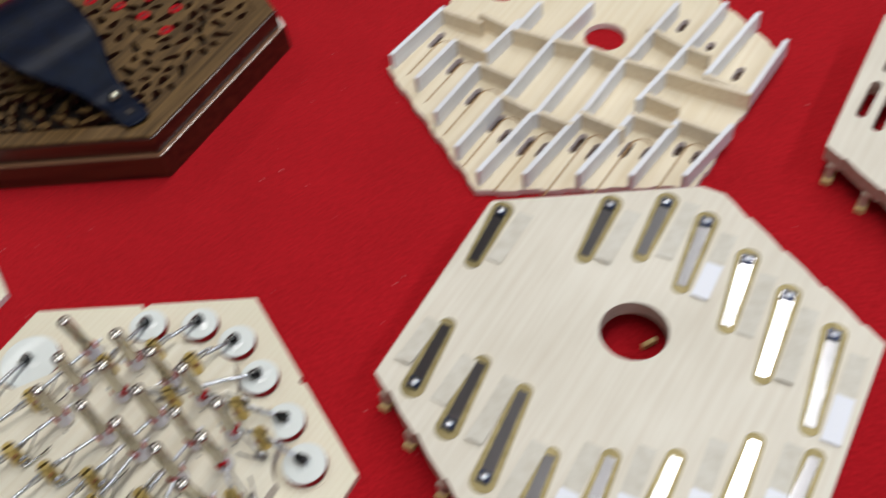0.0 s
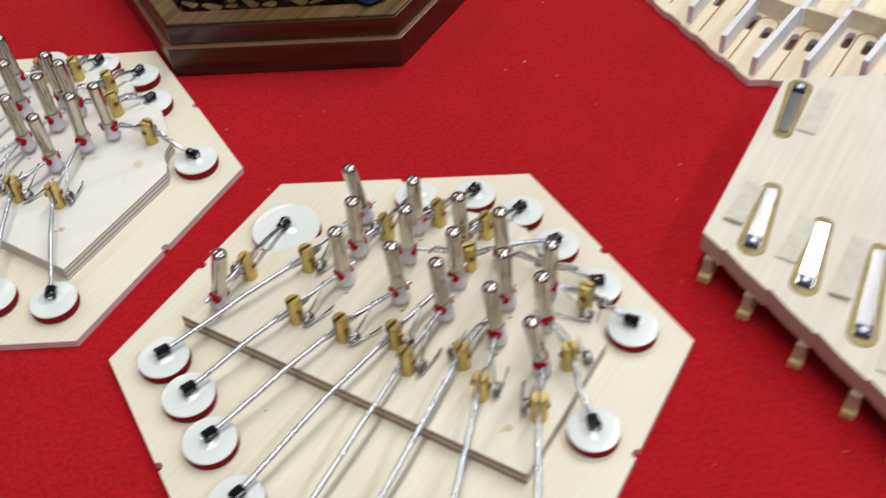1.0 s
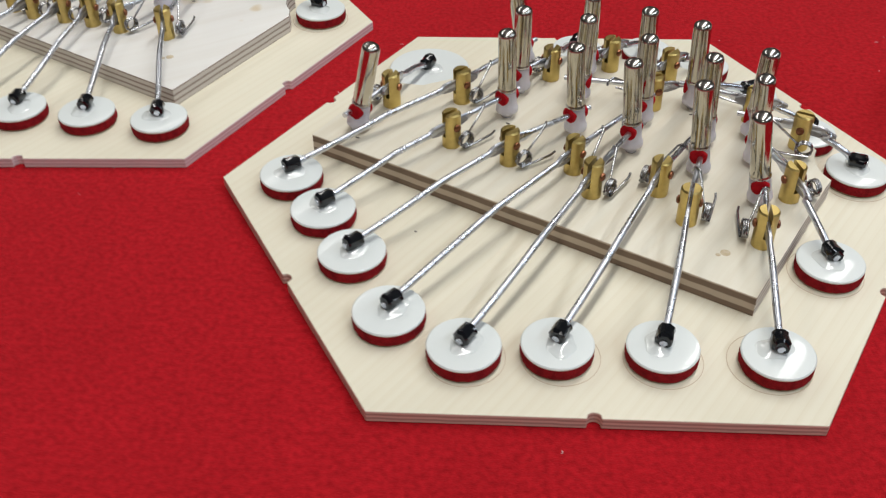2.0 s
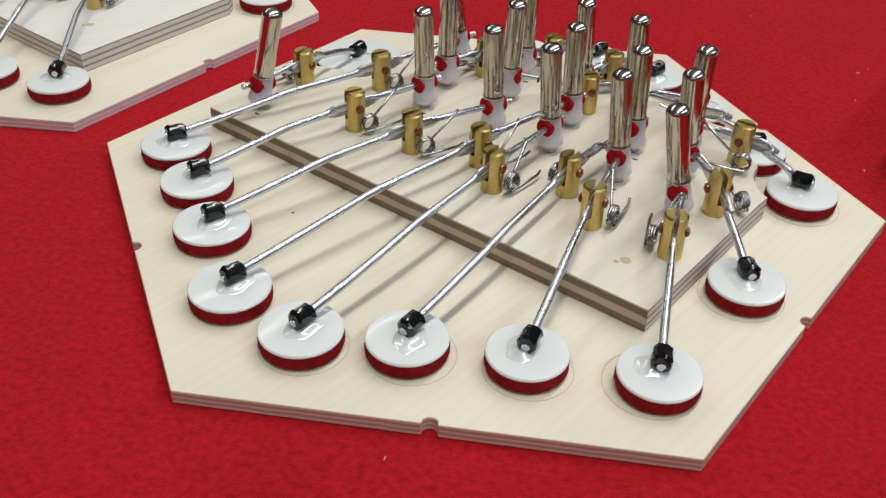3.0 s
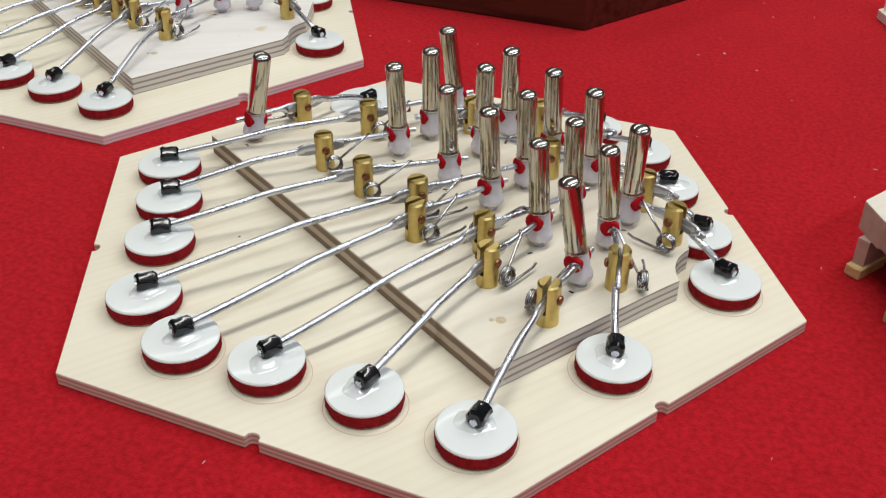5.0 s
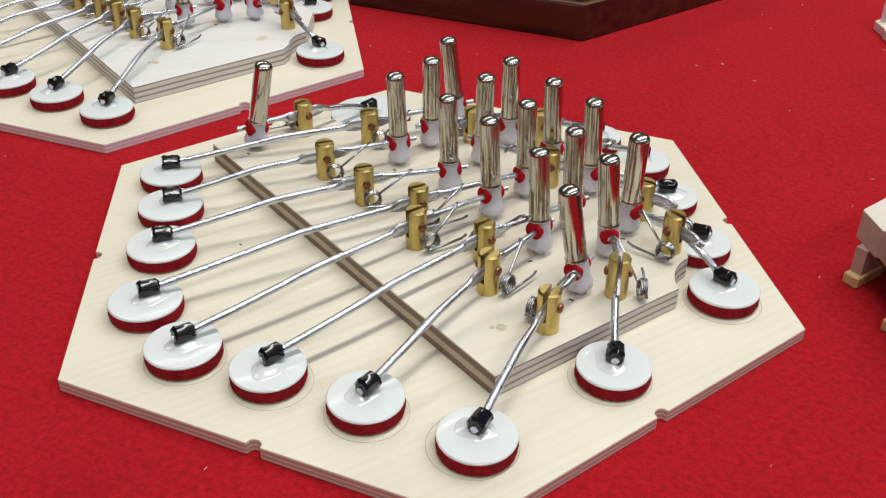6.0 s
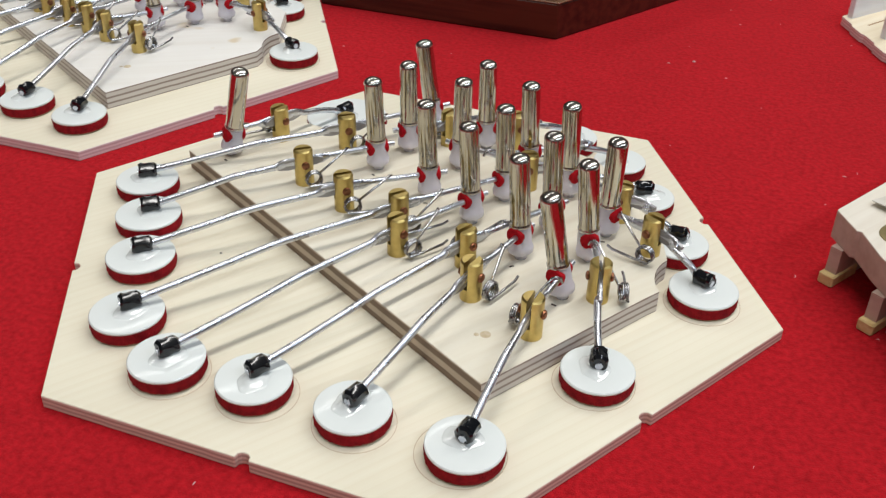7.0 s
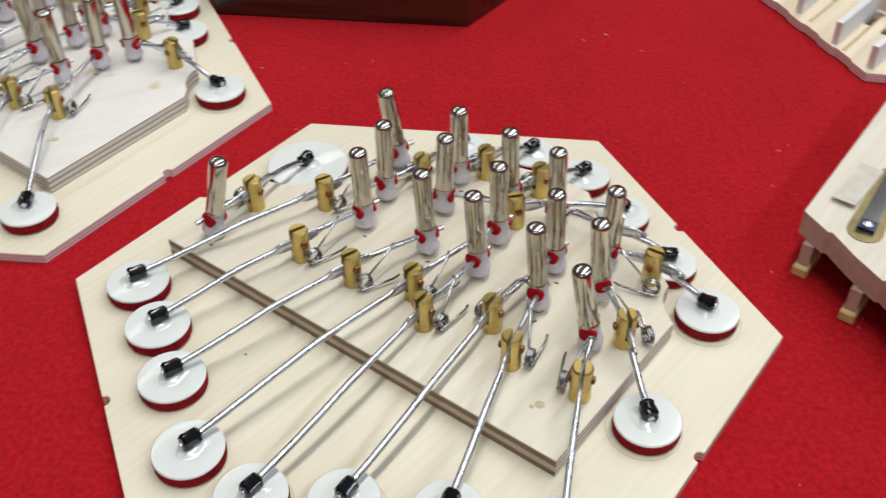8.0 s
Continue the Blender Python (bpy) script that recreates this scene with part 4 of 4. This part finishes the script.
def reed_pan_down():
    C = Vector((188.8, 206.0))
    z0, z1, z2 = 1.6, 5.0, 13.6
    pan = new("reed_pan")
    pan.matrix_world = pose(C.x * MM, C.y * MM, 0)
    tagged(pan, "pale wooden reed pan lying with its partitioned chambers up", "reed pan", "concertina reed pans")

    def r(p):
        return tuple(Vector(p) - C)
    H = hexagon(93, -3.5)
    outline = []
    for i in range(6):
        a, b = Vector(H[i]), Vector(H[(i + 1) % 6])
        d = (b - a).normalized()
        inw = Vector((-d.y, d.x))
        for k in range(10):
            q = a + (b - a) * k / 10
            outline += [tuple(q + inw * (0.0 if k % 2 else 0.8) + d * 0.4), tuple(q + d * 8.2 + inw * (0.0 if k % 2 else 0.8))]
    holes = [circle(*r((202, 222)), 10.0, 36), circle(*r((155.5, 265.5)), 10.0, 36)] + [capsule(Vector(r((x - 1.3, y - 3.5))) - RUN * (k - 1.7), Vector(r((x - 1.3, y - 3.5))) + RUN * (k - 1.7), 1.7) for x, y, k in SLOTS]
    soften(part("pan_board", mesh_of("pan_board", slab(outline, z0, z1, holes), [PAN_INSIDE, EDGE_PALE]), pan, None, "pale board with reed slots and a round hole"))
    for x, y, k in SLOTS:
        c = Vector(r((x - 1.3, y - 3.5)))
        bm = slab(capsule(c - RUN * (k + 1), c + RUN * (k + 1), 2.6), z0 - 0.06, z0 + 0.5)
        part("reed_back", mesh_of("reed_back", bm, [REEDBACK, REEDBACK]), pan, None, "back of a reed frame below its slot, darkened for the slot's shade")
    for i, (a, b) in enumerate(WALLS + CROSS + LONG):
        a, b = Vector(r(a)), Vector(r(b))
        d = (b - a).normalized()
        s = Vector((-d.y, d.x)) * 1.15
        bm = slab([tuple(a + s), tuple(a - s), tuple(b - s), tuple(b + s)], z1 - 0.01 * i, z2 + 0.012 * i)
        # cross strips take the shaded copy, the others the cool-lit one
        m = PARTITION_SHADED if len(WALLS) <= i < len(WALLS) + len(CROSS) else PARTITION_LIT
        part("partition", mesh_of("partition", bm, [m, m]), pan)
    # scored lines that run in from the edge and turn round the second slot of each chamber
    for p, reach in GROOVES:
        p = Vector(r(p)) - Vector((4.3, 7.8))
        c = p + RUN * (reach + 5.2 - 4.4) + ASIDE * 4.4
        pts = [p, p + RUN * reach * 0.5]
        pts += [c + RUN * 4.4 * math.sin(a) - ASIDE * 4.4 * math.cos(a) for a in (k * math.pi / 10 for k in range(11))]
        pts.append(c + ASIDE * 4.4 - RUN * 13)
        bm = tube([(q.x, q.y, z1) for q in pts], [(0.42, 0.1)] * len(pts), 6)
        part("groove", mesh_of("groove", bm, SCORE, True), pan, None, "brown scored line")


reed_pan_down()


# ---- finished concertina end ----
BUTTON_HOLES = [(-54.3, 257.2), (-38.2, 250.9), (-23.9, 241.8), (-8.0, 245.1), (-10.2, 229.0), (-22.7, 256.3), (-70.2, 261.8)]


def concertina_end():
    C = (-51.0, 237.0)
    end = new("concertina_end")
    end.matrix_world = pose(C[0] * MM, C[1] * MM, 0)
    tagged(end, "dark rosewood concertina end with pierced fretwork and leather strap", "concertina end")

    def ring(r_out, r_in, z0, z1, mat, name, label=""):
        part(name, mesh_of(name, slab(hexagon(r_out), z0, z1, [hexagon(r_in)]), [mat, mat]), end, None, label)
    ring(97.0, 89, 1.5, 15.2, ROSEWOOD, "lower_frame", "dark rosewood frame")
    ring(97.2, 89, 15.2, 15.9, LEDGE_LIGHT, "moulding", "thin ledge line along the frame, its highlight put into the colour")
    ring(94.6, 88, 15.9, 25.0, ROSEWOOD, "upper_frame", "dark rosewood frame")
    ring(94.0, 84, 25.0, 26.2, WALNUT, "rim", "olive brown walnut rim")
    for ob in end.children:
        bv = ob.modifiers.new("worn_edge", "BEVEL")
        bv.width, bv.segments, bv.limit_method, bv.angle_limit = 0.0006, 2, "ANGLE", radians(40)
    rng = random.Random(7)
    holes = []
    # pierced scrollwork: curling rows of leaf-shaped openings
    for k in range(14000):
        rr, w = 84 * math.sqrt(rng.random()), rng.uniform(0, 2 * math.pi)
        x, y = rr * math.cos(w), rr * math.sin(w)
        if max(abs(x * math.cos(radians(g)) + y * math.sin(radians(g))) for g in (30, 90, 150)) > 69:
            continue
        l, q = rng.uniform(1.2, 3.4), rng.uniform(1.7, 2.6)
        if any((x - a) ** 2 + (y - b) ** 2 < ((l + q + c) * 0.80 + 0.4) ** 2 for a, b, c, _ in holes):
            continue
        t = w * 2 + rr * 0.09 + rng.uniform(-0.5, 0.5)
        d = Vector((math.cos(t), math.sin(t))) * l
        holes.append((x, y, l + q, capsule((x - d.x, y - d.y), (x + d.x, y + d.y), q, 5, q * 0.55)))
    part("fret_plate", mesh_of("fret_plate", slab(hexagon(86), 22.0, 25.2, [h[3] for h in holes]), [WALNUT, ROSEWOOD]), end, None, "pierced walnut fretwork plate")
    # dark sheet added so the openings show shade, not the red cloth
    part("baffle", mesh_of("baffle", slab(hexagon(88.5), 9.0, 11.0), [DARKP, DARKP]), end, None, "dark sheet added inside as the shade behind the fretwork")
    # red felt rings in the holes where the buttons come through
    for x, y in BUTTON_HOLES:
        ob = part("felt_ring", mesh_of("felt_ring", lathe([(1.1, 25.0), (1.3, 25.55), (2.9, 25.6), (3.3, 25.3), (3.3, 25.0)], 20), BUSH, True), end, at_mm(x - C[0], y - C[1]), "scarlet felt ring in the fretwork")
        # dark disc in the ring's middle paints the shade of its opening
        part("ring_hole", mesh_of("ring_hole", lathe([(0, 25.25), (1.25, 25.25), (1.3, 25.2)], 14), DARKP), ob)
    # hand strap
    a, b = Vector((-9.5, 163)) - Vector(C), Vector((-98, 256)) - Vector(C)
    d = (b - a).normalized()
    s = Vector((-d.y, d.x))
    bm = bmesh.new()
    rows = []
    prof = [(0, 26.4, 7), (0.06, 26.6, 7.5), (0.13, 27.4, 8), (0.18, 29.5, 8.5), (0.23, 35, 10), (0.28, 43, 17), (0.35, 50, 22), (0.48, 54, 25), (0.62, 54, 25), (0.76, 48, 20), (0.88, 36, 13), (0.95, 28, 9), (1, 26.4, 8)]
    for k, z, w in prof:
        c = a + (b - a) * k + s * max(0, min(1, (k - 0.15) * 4)) * min(1, (1 - k) * 4) * 9
        rows.append([bm.verts.new((c.x + q.x * w, c.y + q.y * w, z + t)) for q, t in ((s, 0), (-s, 0), (-s, 2.2), (s, 2.2))])
    for p, q in zip(rows, rows[1:]):
        for i in range(4):
            bm.faces.new((p[i], p[(i + 1) % 4], q[(i + 1) % 4], q[i]))
    bm.faces.new(rows[0])
    bm.faces.new(rows[-1])
    bmesh.ops.recalc_face_normals(bm, faces=bm.faces)
    rail = [a + (b - a) * k - s * 4 for k in (0.3, 0.8)]
    quad = [tuple(q + t * 7) for q, t in ((rail[0], s), (rail[0], -s), (rail[1], -s), (rail[1], s))]
    soften(part("hand_rail", mesh_of("hand_rail", slab(quad, 25.2, 43), [ROSEWOOD, ROSEWOOD]), end, None, "dark wooden hand rail under the strap"), 3.0)
    strap = part("hand_strap", mesh_of("hand_strap", bm, STRAPM, True, 50), end, None, "navy leather hand strap")
    sub = strap.modifiers.new("round", "SUBSURF")
    sub.levels = sub.render_levels = 2
    c = a + (b - a) * 0.155
    part("strap_screw", mesh_of("strap_screw", lathe([(0, 0), (2.4, 0), (3.0, 1.2), (2.8, 3.0), (1.6, 4.0), (0, 4.2)], 20), CHROME, True, 60), end, at_mm(c.x, c.y, 29.6), "polished domed strap screw")
    c = a + (b - a) * 0.07
    # thin dark slab laid on the strap paints a slot's shaded inside
    part("strap_slot", mesh_of("strap_slot", slab(capsule(c - d * 1.2, c + d * 1.2, 1.1), 28.6, 29.0), [DARKP, DARKP]), end, None, "dark slab painting the shade of a slot in the strap")


concertina_end()
